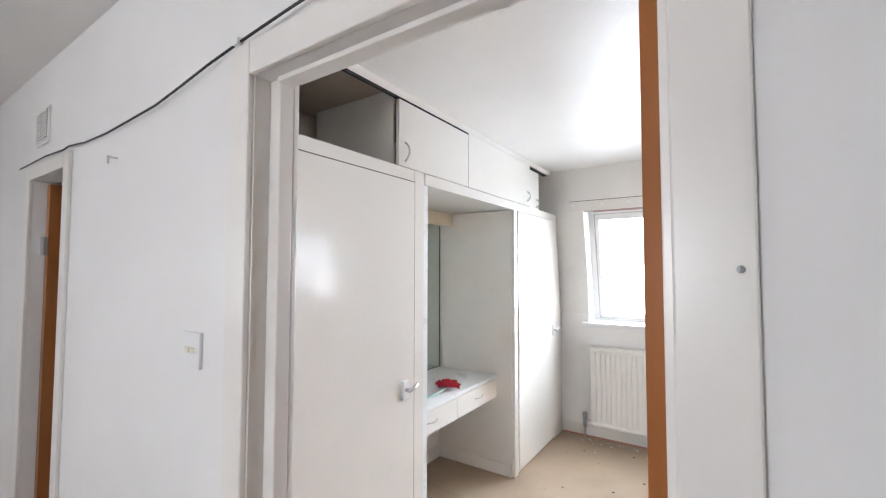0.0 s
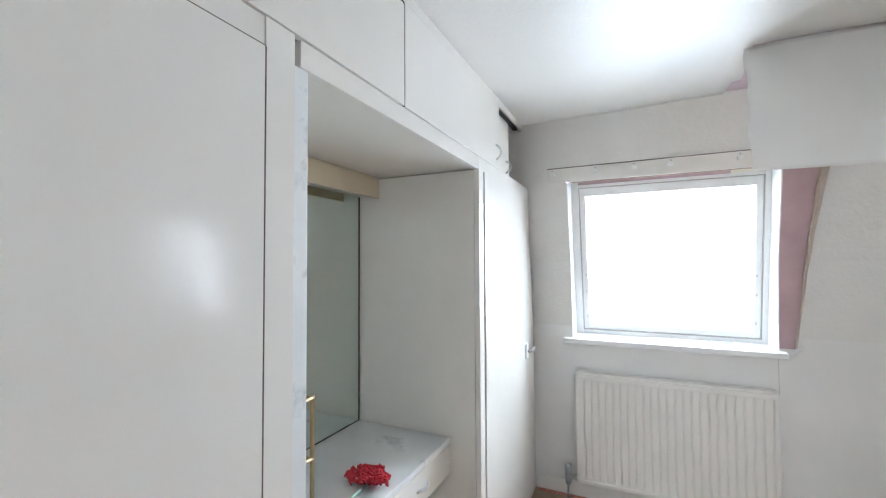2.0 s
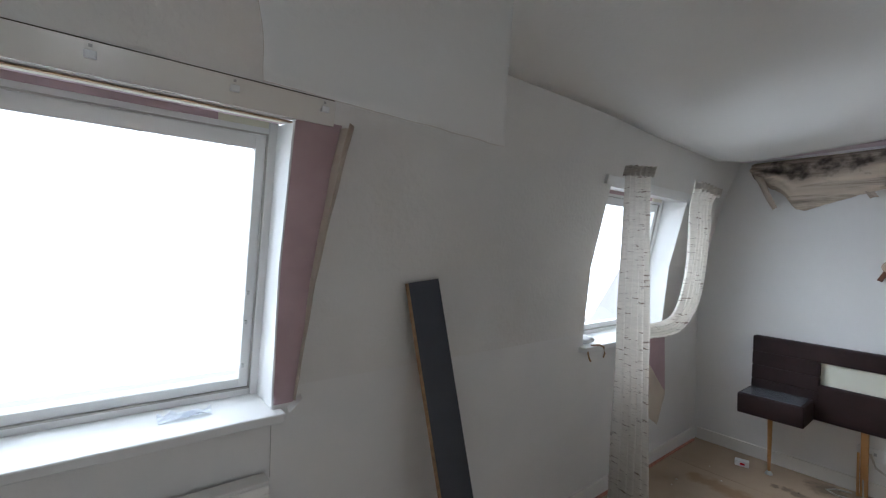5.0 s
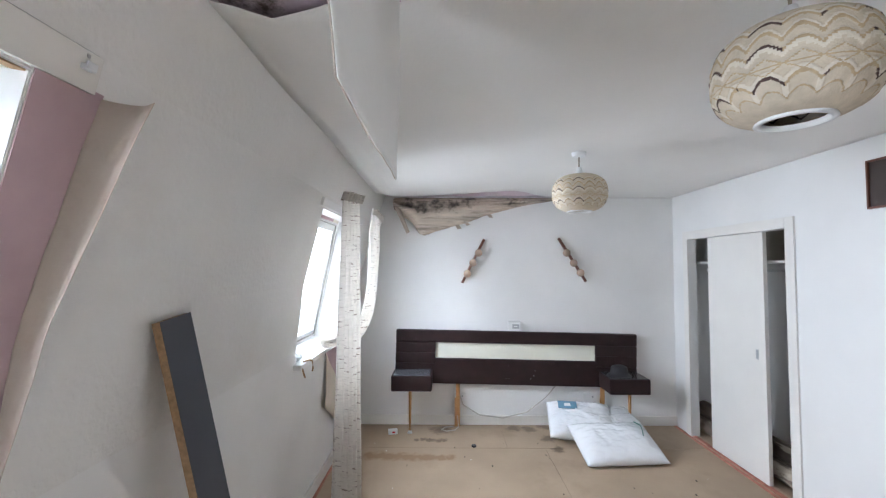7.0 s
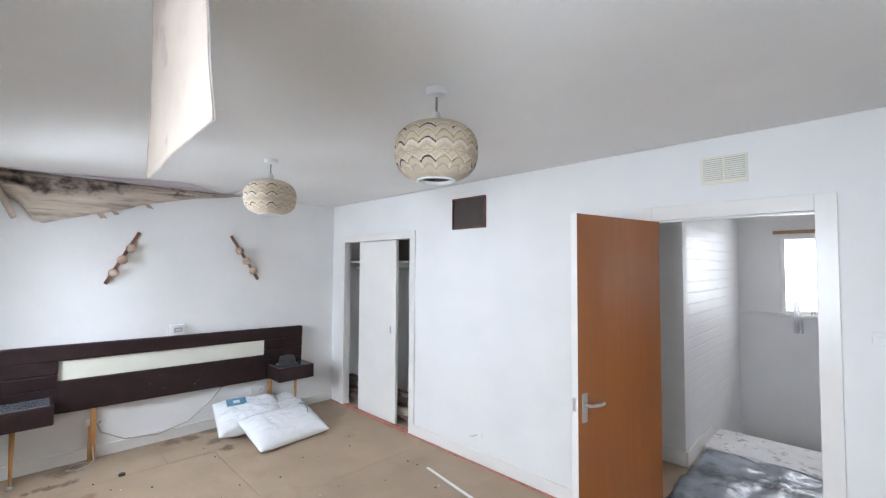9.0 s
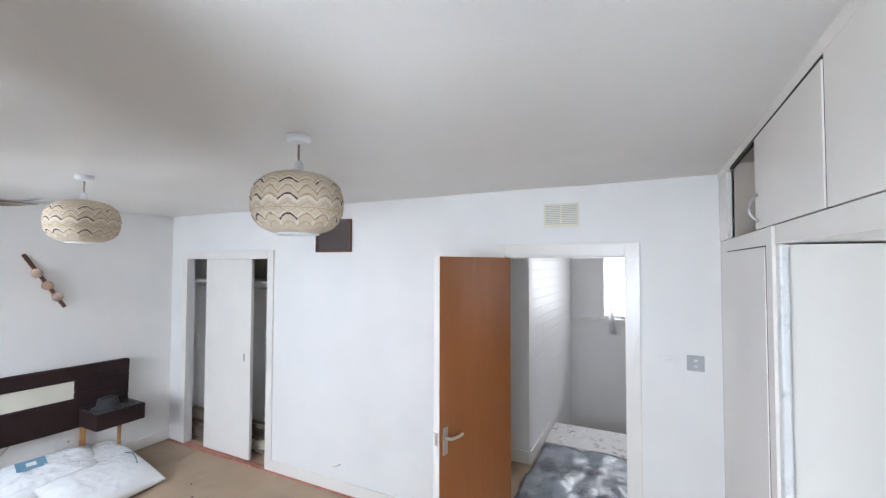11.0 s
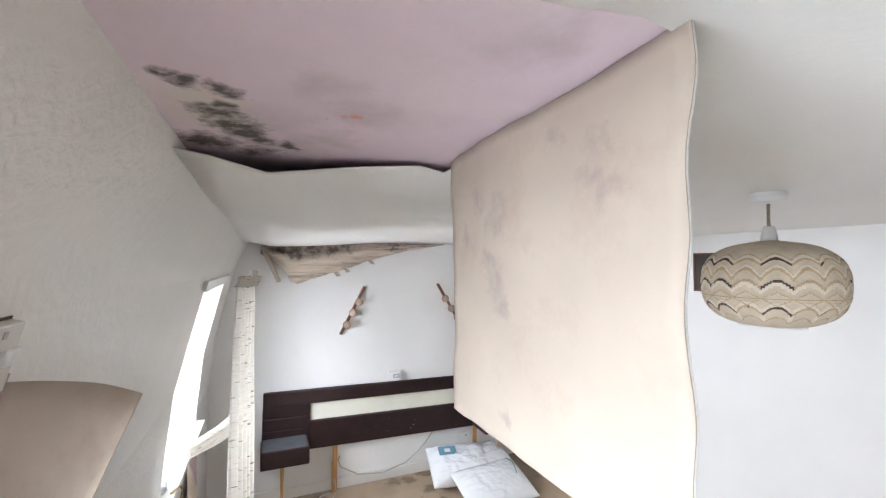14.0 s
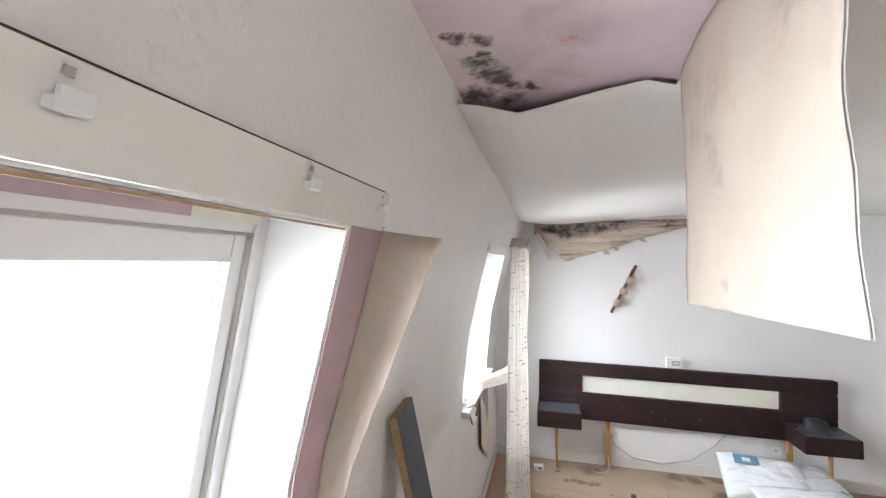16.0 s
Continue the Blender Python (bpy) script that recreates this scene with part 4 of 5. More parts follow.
thick(part("front_panel", bm, TRIM, rad, smooth=False), 0.003, 1.0)
bm = bmesh.new()
box(bm, RX0, RX1, RY - 0.002, RY + 0.028, RZ1 - 0.042, RZ1 - 0.012, bevel=0.006)
box(bm, RX0, RX1, RY - 0.002, RY + 0.028, RZ0, RZ0 + 0.032, bevel=0.006)
box(bm, RX0, RX0 + 0.022, RY - 0.001, RY + 0.028, RZ0 + 0.03, RZ1 - 0.04, bevel=0.004)
box(bm, RX1 - 0.022, RX1, RY - 0.001, RY + 0.028, RZ0 + 0.03, RZ1 - 0.04, bevel=0.004)
part("seam_frame", bm, TRIM, rad)
part("back_panel", boxed(RX0 + 0.01, RX1 - 0.01, RY + 0.05, RY + 0.07, RZ0, RZ1 - 0.02, bevel=0.004), TRIM, rad)
bm = bmesh.new()
box(bm, RX0, RX1, RY + 0.004, RY + 0.072, RZ1 - 0.012, RZ1, bevel=0.003)
part("top_grille", bm, TRIM, rad)
bm = bmesh.new()
tube(bm, [(0.225, RY + 0.03, 0.0), (0.225, RY + 0.03, 0.12), (0.235, RY + 0.03, 0.155), (0.29, RY + 0.03, 0.165)], 0.008, 8)
part("pipe", bm, METAL, rad, "bare metal pipe", smooth=True)
bm = bmesh.new()
lathe(bm, [(0.0, 0.10), (0.016, 0.10), (0.018, 0.12), (0.018, 0.165), (0.013, 0.17), (0.021, 0.18), (0.021, 0.225), (0.0, 0.228)], 14, (0.225, RY + 0.03, 0))
part("valve", bm, GREYPL, rad, "old grey radiator valve", smooth=True)
part("bracket", boxed(0.6, 0.63, RY + 0.07, YC, 0.3, 0.6), TRIM, rad)
part("bracket", boxed(1.0, 1.03, RY + 0.07, YC, 0.3, 0.6), TRIM, rad)

# leaning board
plank = thing("board", "anthracite laminated board leaning against the sloping wall", "board")
a, b = Vector((2.07, 3.362, 1.513)), Vector((2.22, 3.09, 0.0))
zax = (a - b).normalized()
yax = zax.cross(Vector((1, 0, 0))).normalized()
xax = yax.cross(zax)
PM = Matrix((xax, yax, zax)).transposed().to_4x4()
PM.translation = b
L = (a - b).length
bm = boxed(-0.165, 0.0, 0.001, 0.028, 0.0, L, bevel=0.001)
bm.transform(PM)
part("core", bm, CHIP, plank, "raw chipboard core")
bm = boxed(-0.1645, -0.0005, -0.001, 0.001, 0.0005, L + 0.001)
bm.transform(PM)
part("laminate", bm, GREYW, plank)
bm = boxed(-0.001, 0.0005, 0.001, 0.027, 0.001, L)
bm.transform(PM)
part("edge_band", bm, GREYW, plank)


# ---- curtains ----
def curtain(name, top, bottom, w_top, w_bot, folds, depth, label, mat, parent=None, rows_n=40, bend=None):
    bm = bmesh.new()
    rows = []
    n = folds * 8
    for i in range(rows_n + 1):
        v = i / rows_n
        w = w_top + (w_bot - w_top) * v
        cx = top[0] + (bottom[0] - top[0]) * v + (bend(v)[0] if bend else 0)
        cy = top[1] + (bottom[1] - top[1]) * v + (bend(v)[1] if bend else 0)
        z = top[2] + (bottom[2] - top[2]) * v
        row = []
        for k in range(n + 1):
            u = k / n
            amp = depth * (0.4 + 0.6 * v) * (1 + 0.4 * noise.noise((u * 3, v * 2, 1)))
            row.append((cx + w * (u - 0.5) + 0.01 * noise.noise((u * 5, v * 4, 7)), cy + amp * math.sin(2 * math.pi * folds * u + 1.2 * noise.noise((0, v * 2.5, 3))), z + 0.006 * noise.noise((u * 6, 0, 2))))
        rows.append(row)
    grid(bm, rows)
    return part(name, bm, mat, parent, label, smooth=True)


cur = thing("curtain", "oatmeal woven curtain hanging in folds to the floor", "curtain", "window curtains")
dr = curtain("drape", (0, 0, 2.10), (-0.01, 0.01, 0.02), 0.165, 0.26, 5, 0.034, "", LINEN, cur)
CUM = pose(3.265, 3.062, 0, 0, 0, -24)
dr.data.transform(CUM)
bm = bmesh.new()
grid(bm, [[(0.19 * (k / 40 - 0.5), 0.022 * math.sin(k * 0.95) - 0.008 * i, 2.095 + 0.018 * i + 0.006 * noise.noise((k * 0.5, i, 2))) for k in range(41)] for i in range(4)])
bm.transform(CUM)
thick(part("heading_tape", bm, LINEN, cur, "gathered heading", smooth=True), 0.003)
cur2 = thing("curtain", "thin white curtain swept up over the window sill", "curtain", "window curtains")


def along(p, t):
    """A rounded line through points, t from 0 to 1."""
    u = t * (len(p) - 1)
    k = min(int(u), len(p) - 2)
    f = u - k
    a, b, c, d = p[max(k - 1, 0)], p[k], p[k + 1], p[min(k + 2, len(p) - 1)]
    return [0.5 * (2 * q + (r - o) * f + (2 * o - 5 * q + 4 * r - w) * f * f + (3 * q - o - 3 * r + w) * f ** 3) for o, q, r, w in zip(a, b, c, d)]


# the hem is swept sideways on to the sill
outer = ((4.44, 2.12, 3.06), (4.31, 2.0, 3.07), (4.28, 1.795, 3.07), (4.20, 1.365, 3.08), (4.10, 1.16, 3.13), (3.92, 1.085, 3.20), (3.72, 1.07, 3.38))
inner = ((4.05, 2.12, 3.06), (4.02, 2.0, 3.07), (4.02, 1.79, 3.07), (3.985, 1.51, 3.08), (3.97, 1.27, 3.13), (3.92, 1.18, 3.20), (3.72, 1.13, 3.38))
bm = bmesh.new()
rows = []
for i in range(45):
    v = i / 44
    (x1, z1, y1), (x0, z0, y0) = along(outer, v), along(inner, v)
    row = []
    for k in range(57):
        u = k / 56
        fold = math.sin(2 * math.pi * 5 * u + 1.0 * noise.noise((0, v * 3, 3)))
        row.append((x0 + (x1 - x0) * u + 0.008 * noise.noise((u * 5, v * 4, 7)), y1 + (0.024 - 0.006 * v) * fold + 0.01 * noise.noise((u * 4, v * 5, 2)),
                    z0 + (z1 - z0) * u + 0.010 * v * fold))
    rows.append(row)
grid(bm, rows)
part("drape", bm, LINEN, cur2, smooth=True)
bm = bmesh.new()
grid(bm, [[(4.04 + 0.42 * k / 50, 3.06 + 0.020 * math.sin(k * 0.9) - 0.004 * i, 2.110 + 0.018 * i - 0.0004 * k + 0.008 * noise.noise((k * 0.4, i, 5))) for k in range(51)] for i in range(4)])
thick(part("heading_tape", bm, LINEN, cur2, "gathered heading", smooth=True), 0.003)
bm = boxed(0.0, 1.30, -0.018, 0.0, 0.0, 0.055, bevel=0.002)
bm.transform(on_slope(3.24, 2.075))
rail2 = tagged(mesh_object("curtain_batten", bm, UPVC), "short white batten carrying the curtains", "curtain rail")
peel2 = thing("peeled_wallpaper", "peeled pink-backed wallpaper below the window sill", "wallpaper")
A, B, C, D = Vector((3.98, 0, 0.99)), Vector((4.485, 0, 0.53)), Vector((4.32, 0, 0.30)), Vector((3.87, 0, 0.58))
rows = []
for i in range(13):
    v = i / 12
    row = []
    for k in range(13):
        u = k / 12
        p = A.lerp(B, u).lerp(D.lerp(C, u), v)
        off = 0.006 + 0.03 * math.sin(math.pi * 0.5 * v) * (1 - 0.5 * u) + 0.01 * noise.noise((u * 3, v * 3, 4))
        row.append((p.x, YC - off, p.z + 0.008 * noise.noise((u * 7, v * 2, 1))))
    rows.append(row)
bm = bmesh.new()
grid(bm, rows)
# backing lighter than TAN, making up for the weak light below the sill
thick(part("paper", bm, material("lightened_paper_back", (0.66, 0.575, 0.47), 0.8, 0.10, 5.0, 0.2, 70), peel2, "tan backing in a lightened tone", smooth=True), 0.0015)
bm = bmesh.new()
grid(bm, [[(3.99 + 0.47 * u + 0.03 * w * u, YC - 0.003, 1.012 - 0.02 * u - w * (0.05 + 0.43 * u)) for u in (0, 0.25, 0.5, 0.75, 1.0)] for w in (0, 0.5, 1.0)])
thick(part("bare_plaster", bm, PINKD, peel2, "bare pink plaster"), 0.002)
scrap = thing("rag", "crumpled white rag on the window sill", "cloth")
bm = bmesh.new()
bmesh.ops.create_icosphere(bm, subdivisions=3, radius=1.0)
for v in bm.verts:
    f = 1 + 0.45 * noise.noise(v.co * 2.3)
    v.co = Vector((3.40 + 0.075 * v.co.x * f, 3.47 + 0.045 * v.co.y * f, max(1.0435, 1.065 + 0.03 * v.co.z * f)))
part("cloth", bm, NET, scrap, smooth=True)
bits2 = thing("curtain_hook", "broken brown curtain hook hanging off the window sill", "hook")
bm = bmesh.new()
tube(bm, [(3.36, 3.395, 1.046), (3.42, 3.372, 1.048), (3.46, 3.366, 1.03), (3.465, 3.362, 0.985), (3.45, 3.362, 0.965)], 0.006, 6)
part("hook", bm, CHIP, bits2)
bm = bmesh.new()
tube(bm, [(3.29, 3.376, 1.02), (3.29, 3.362, 0.975), (3.305, 3.362, 0.96)], 0.006, 6)
part("hook", bm, CHIP, bits2)
scrap2 = thing("plastic_wrapper", "crumpled clear plastic wrapper on the window sill", "wrapper")
bm = bmesh.new()
grid(bm, [[(1.03 + 0.02 * i + 0.01 * noise.noise((i, k, 3)), 3.50 + 0.012 * k, 1.0455 + abs(0.03 * noise.noise((i * 0.9, k * 0.9, 5)))) for i in range(9)] for k in range(6)])
thick(part("film", bm, glassy("clear_film", (0.9, 0.94, 1.0), 0.3), scrap2), 0.001)

# ---- ceiling lamps ----
lamp = thing("pendant_lamp", "drum pendant lamp with wavy cream and brown wool shade", "lamp", "pair of ceiling lamps", (1.601, 1.584, H))
bm = bmesh.new()
lathe(bm, [(0.0, 0.0), (0.046, 0.0), (0.047, -0.014), (0.041, -0.027), (0.014, -0.031), (0.0, -0.032)], 28)
part("ceiling_rose", bm, PLASTIC, lamp, "white plastic rose", smooth=False)
bm = bmesh.new()
tube(bm, [(0, 0, -0.024), (0.001, 0, -0.075), (0, 0, -0.11)], 0.0048, 6)
part("flex", bm, material("brown_twisted_flex", (0.30, 0.25, 0.17), 0.6, 0.2, 60, 0), lamp, "brown twisted flex")
bm = bmesh.new()
lathe(bm, [(0.0, -0.098), (0.014, -0.10), (0.020, -0.125), (0.022, -0.15), (0.0, -0.152)], 16)
part("lampholder", bm, PLASTIC, lamp, "white lampholder", smooth=True)
SR, SH, SEG, ROW = 0.174, 0.124, 336, 120
bm = bmesh.new()
prof = []
for i in range(ROW + 1):
    a = 0.28 + (math.pi - 0.28 - 0.33) * i / ROW
    c, s = math.cos(a), math.sin(a)
    prof.append((SR * abs(s) ** 0.72, SH * math.copysign(abs(c) ** 0.80, c)))


def wool_at(v, th, k):
    """Tone of the stitched bands at height v (-1 to 1) and angle th."""
    wob = 0.012 * noise.noise((th * 9, v * 6, 3.0))
    arch = abs(math.sin(th * 8))
    zig = abs(((th * 8 / math.pi) % 1) - 0.5) * 2
    lobe = math.floor(th * 8 / math.pi)
    dark = noise.noise((lobe * 1.7, 0.4, 1.0)) + 0.5 * noise.noise((th * 7, v * 2, 8.0))
    v = v + wob
    top, mid, low = 0.45 + 0.14 * arch, -0.05 + 0.17 * arch, -0.62 + 0.17 * arch
    scallop, hem, zz = 0.20 + 0.24 * arch, -0.81 + 0.14 * arch, 0.15 * (1 - zig)
    if abs(v - top) < 0.028:
        return 2 if dark > -0.10 else 1
    if abs(v - top - 0.06) < 0.032:
        return 3
    if abs(v - top - 0.10) < 0.014:
        return 1
    if abs(v - scallop) < 0.030:
        return 3
    if scallop - 0.10 < v < scallop - 0.030 and v > mid + 0.05:
        return 1
    if abs(v - mid) < 0.027:
        return 2 if dark > -0.06 else 1
    if abs(v - mid + 0.07) < 0.055:
        return 3
    if abs(v + 0.27) < 0.010 or abs(v - (-0.27 + zz)) < 0.012 or abs(v - (-0.27 - zz)) < 0.012:
        return 1
    if abs(v - low) < 0.026:
        return 2 if dark > -0.12 else 1
    if low + 0.021 < v < low + 0.11 and v < -0.30:
        return 3
    if abs(v - hem) < 0.011:
        return 1
    return 3 if hem < v < low - 0.03 and arch < 0.35 else 0


rings = []
for i, (r, z) in enumerate(prof):
    ring = []
    for k in range(SEG):
        th = 2 * math.pi * k / SEG
        w = wool_at(z / SH, th, 0)
        rr = r + (0.0022 if w else 0.0) + 0.0008 * noise.noise((k * 0.9, i * 0.9, 0))
        ring.append(bm.verts.new((rr * math.cos(th), rr * math.sin(th), z - 0.27)))
    rings.append(ring)
for i in range(ROW):
    for k in range(SEG):
        f = bm.faces.new((rings[i][k], rings[i][(k + 1) % SEG], rings[i + 1][(k + 1) % SEG], rings[i + 1][k]))
        v = (prof[i][1] + prof[i + 1][1]) / 2 / SH
        f.material_index = wool_at(v, 2 * math.pi * (k + 0.5) / SEG, 0)
        f.smooth = True
part("shade", bm, WOOL, lamp, "cream and brown wavy wool shade")
bm = bmesh.new()
r0, z0 = prof[-1]
lathe(bm, [(r0 + 0.004, z0 - 0.268), (r0 + 0.006, z0 - 0.274), (r0 - 0.008, z0 - 0.276), (r0 - 0.012, z0 - 0.262)], 40)
part("bottom_ring", bm, PLASTIC, lamp, "white bottom ring", smooth=True)
bm = bmesh.new()
r1, z1 = prof[0]
lathe(bm, [(r1 + 0.001, z1 - 0.270), (0.024, z1 - 0.262), (0.0, z1 - 0.262)], 40)
part("top_disc", bm, WOOL[0], lamp)
copy_thing(lamp, pose(3.297, 1.577, H, 0, 0, 37))

# ---- wall fittings ----
hatch = thing("wall_panel", "dark brown framed board fixed high on the wall", "panel")
part("board", boxed(2.618, 2.985, 0.004, 0.012, 2.025, 2.285), material("dark_brown_board", (0.045, 0.028, 0.02), 0.5, 0.2, 8, 0.05), hatch)
for a in ((2.607, 2.620, 2.014, 2.295), (2.981, 2.994, 2.014, 2.295), (2.620, 2.981, 2.014, 2.026), (2.620, 2.981, 2.283, 2.295)):
    part("frame", boxed(a[0], a[1], 0.001, 0.022, a[2], a[3], bevel=0.002), DKWOOD, hatch, "reddish wood frame edge")


def vent(name, x0, x1, z0, z1, y, out, label, mat, slot=GREYPL):
    v = thing(name, label, "vent")
    ya, yb = sorted((y, y + out * 0.008))
    yc, yd = sorted((y + out * 0.004, y + out * 0.013))
    part("backing", boxed(x0, x1, ya, yb, z0, z1, bevel=0.002), mat, v)
    xm = (x0 + x1) / 2
    n = 11
    for a, b in ((x0 + 0.012, xm - 0.005), (xm + 0.005, x1 - 0.012)):
        for k in range(n):
            z = z0 + 0.014 + (z1 - z0 - 0.028) * (k + 0.5) / n
            bm = boxed(a, b, yc, yd, z - 0.0045, z + 0.0025)
            part("slat", bm, mat, v)
            part("slot", boxed(a, b, min(y + out * 0.008, y + out * 0.0095), max(y + out * 0.008, y + out * 0.0095), z + 0.003, z + 0.0075), slot, v, "dark slot")
    return v


vent("wall_vent", 0.762, 0.99, 2.16, 2.318, 0.0, 1, "yellowed plastic louvred vent above the door", OLDPL)
vent("wall_vent", -1.20, -1.03, 2.07, 2.23, -WT, -1, "old white louvred vent on the landing wall", HALLW, DARKGAP)


def switch(name, label, x, z, w, h, rockers, mat, y=0.0, out=1, rocker=None):
    s = thing(name, label, "switch")
    lo, hi = sorted((y, y + out * 0.009))
    part("plate", boxed(x - w / 2, x + w / 2, lo, hi, z - h / 2, z + h / 2, bevel=0.002), mat, s)
    for rx, rz in rockers:
        lo, hi = sorted((y + out * 0.008, y + out * 0.014))
        part("rocker", boxed(x + rx - 0.010, x + rx + 0.010, lo, hi, z + rz - 0.007, z + rz + 0.007, bevel=0.002), rocker or PLASTIC, s, "white rocker")
    return s


switch("light_switch", "grey metal double light switch by the wardrobe", 0.128, 1.354, 0.088, 0.088, [(0.0, 0.016), (0.0, -0.016)], GREYPL)
switch("blank_plate", "white painted-over blank plate", 0.262, 1.358, 0.09, 0.055, [(-0.012, 0), (0.014, 0)], WALL, rocker=WALL)
switch("light_switch", "white landing light switch", 0.222, 1.345, 0.088, 0.088, [(-0.012, 0.0), (0.014, 0.0)], PLASTIC, -WT, -1, OLDPL)
sck = thing("cable_outlet", "small white cable outlet with a loose plug", "socket")
part("plate", boxed(2.655, 2.715, 0.0, 0.008, 0.205, 0.265, bevel=0.002), PLASTIC, sck)
bm = bmesh.new()
tube(bm, [(2.70, 0.008, 0.235), (2.71, 0.03, 0.232), (2.735, 0.04, 0.222), (2.75, 0.045, 0.222)], 0.006, 8)
part("plug", bm, METAL, sck, "metal cable plug", smooth=True)


# ---- closet ----
structure("closet_back", boxed(3.3, XB + 0.1, -0.72, -0.66, -0.1, H), WALL, "plain closet back wall", "wall")
structure("closet_side", boxed(3.24, 3.30, -0.72, -WT, -0.1, H), WALL, "plain closet side wall", "wall")
structure("closet_side", boxed(XB, XB + 0.1, -0.66, -WT, -0.1, H), WALL, "plain closet side wall", "wall")
structure("closet_floor", boxed(3.3, XB, -0.66, -WT, -0.1, -0.002), FLOOR, "bare closet floor", "floor")
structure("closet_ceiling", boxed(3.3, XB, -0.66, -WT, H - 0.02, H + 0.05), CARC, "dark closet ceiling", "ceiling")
slide = thing("closet_door", "white sliding closet door half across the opening", "door")
dl = part("door_leaf", boxed(3.852, 4.538, -0.050, -0.018, 0.012, CLOS[2] - 0.004, bevel=0.002), TRIM, slide)
part("finger_pull", boxed(3.925, 3.955, -0.0185, -0.0165, 0.95, 1.03, bevel=0.001), METAL, dl, "recessed metal finger pull")
part("finger_pull_inset", boxed(3.931, 3.949, -0.0168, -0.0155, 0.957, 1.023), GREYPL, dl, "grey recess")
shelf = thing("closet_shelf", "white closet shelf with a hanging rail", "shelf")
part("shelf_board", boxed(3.302, XB - 0.002, -0.655, -0.13, 1.715, 1.735), TRIM, shelf)
part("back_sheet", boxed(3.302, XB - 0.002, -0.658, -0.64, 1.74, 2.4), CARC, shelf, "dark brown sheet above the shelf")
bm = bmesh.new()
tube(bm, [(3.302, -0.36, 1.65), (XB - 0.002, -0.36, 1.65)], 0.012, 10)
part("hanging_rail", bm, METAL, shelf, "metal hanging rail", smooth=True)
hang = thing("coat_hanger", "black plastic coat hanger on the closet rail", "hanger")
bm = bmesh.new()
tube(bm, [(4.66, -0.36 + 0.02 * math.sin(a), 1.65 + 0.02 * math.cos(a)) for a in (k * 0.5 - 1.2 for k in range(9))] + [(4.66, -0.36, 1.60)], 0.004, 6)
tube(bm, [(4.66, -0.36, 1.60), (4.70, -0.22, 1.53), (4.72, -0.15, 1.50)], 0.007, 6)
tube(bm, [(4.66, -0.36, 1.60), (4.63, -0.48, 1.53), (4.62, -0.56, 1.50)], 0.007, 6)
part("hanger", bm, BLACK, hang)
roll = thing("carpet_roll", "old striped carpet rolls on the closet floor", "carpet")
for yy, zz in ((-0.2, 0.075), (-0.35, 0.075), (-0.27, 0.2)):
    bm = bmesh.new()
    tube(bm, [(3.32, yy, zz), (3.9, yy, zz), (4.5, yy, zz), (5.08, yy, zz)], 0.073, 18)
    part("roll", bm, CARPET, roll)

# ---- headboard on the bed wall ----
head = thing("headboard", "long dark brown vinyl headboard with a cream inset and bedside shelves", "headboard")


def hb(y0, y1, z0, z1, x0=5.02, x1=5.085, bevel=0.012):
    bm = boxed(x0, x1, y0, y1, z0, z1, bevel=bevel)
    bm.transform(Matrix.Translation((0, 0, 0.987)) @ Matrix.Rotation(0.0185, 4, "X") @ Matrix.Translation((0, -1.71, -0.987)))
    bm.transform(Matrix.Translation((0, 1.71, 0)))
    return bm


part("top_panel", hb(0.44, 2.98, 0.865, 0.992), LEATH, head)
part("bottom_panel", hb(0.86, 2.575, 0.435, 0.70), LEATH, head)
part("end_panel", hb(0.44, 0.873, 0.435, 0.645), LEATH, head)
part("end_panel", hb(2.56, 2.98, 0.435, 0.645), LEATH, head)
for z0, z1 in ((0.755, 0.867), (0.643, 0.757)):
    part("padded_roll", hb(0.44, 0.873, z0, z1), LEATH, head)
    part("padded_roll", hb(2.56, 2.98, z0, z1), LEATH, head)
part("inset_board", hb(0.86, 2.575, 0.685, 0.88, 5.055, 5.075, 0.002), CREAMV, head, "cream inset board")
random.seed(3)
for k in range(8):
    y, z = random.uniform(1.35, 2.05), random.uniform(0.5, 0.66)
    f = random.uniform(0.001, 0.003)
    part("paint_fleck", boxed(5.0185, 5.0205, y - f, y + f * random.uniform(0.5, 2), z - f, z + f), GREYPL, head, "pale paint fleck")


def bedside(y0, y1, zt, zb, xf, leg, name):
    b = part(name, boxed(xf, 5.02, y0, y1, zb, zt, bevel=0.010), LEATH, head)
    part("shelf_top", boxed(xf + 0.02, 5.018, y0 + 0.02, y1 - 0.02, zt - 0.001, zt + 0.003, bevel=0.001), material("grey_glass_top", (0.10, 0.105, 0.115), 0.2, 0.2, 6, 0.03), b, "dusty grey top")
    bm = bmesh.new()
    tube(bm, [(leg[0], leg[1], zb), (leg[0], leg[1], 0.012)], 0.02, 12, radii=[0.017, 0.010])
    lg = part("leg", bm, OAK, b, "tapered teak leg", smooth=True)
    bm = bmesh.new()
    lathe(bm, [(0.0, 0.028), (0.010, 0.028), (0.024, 0.008), (0.024, 0.0), (0.0, 0.0)], 16, (leg[0], leg[1], 0))
    part("foot", bm, METAL, lg, "chrome foot", smooth=True)


bedside(2.593, 2.995, 0.600, 0.448, 4.735, (4.865, 2.815), "bedside_shelf")
bedside(0.452, 0.85, 0.580, 0.432, 4.715, (4.86, 0.60), "bedside_shelf")
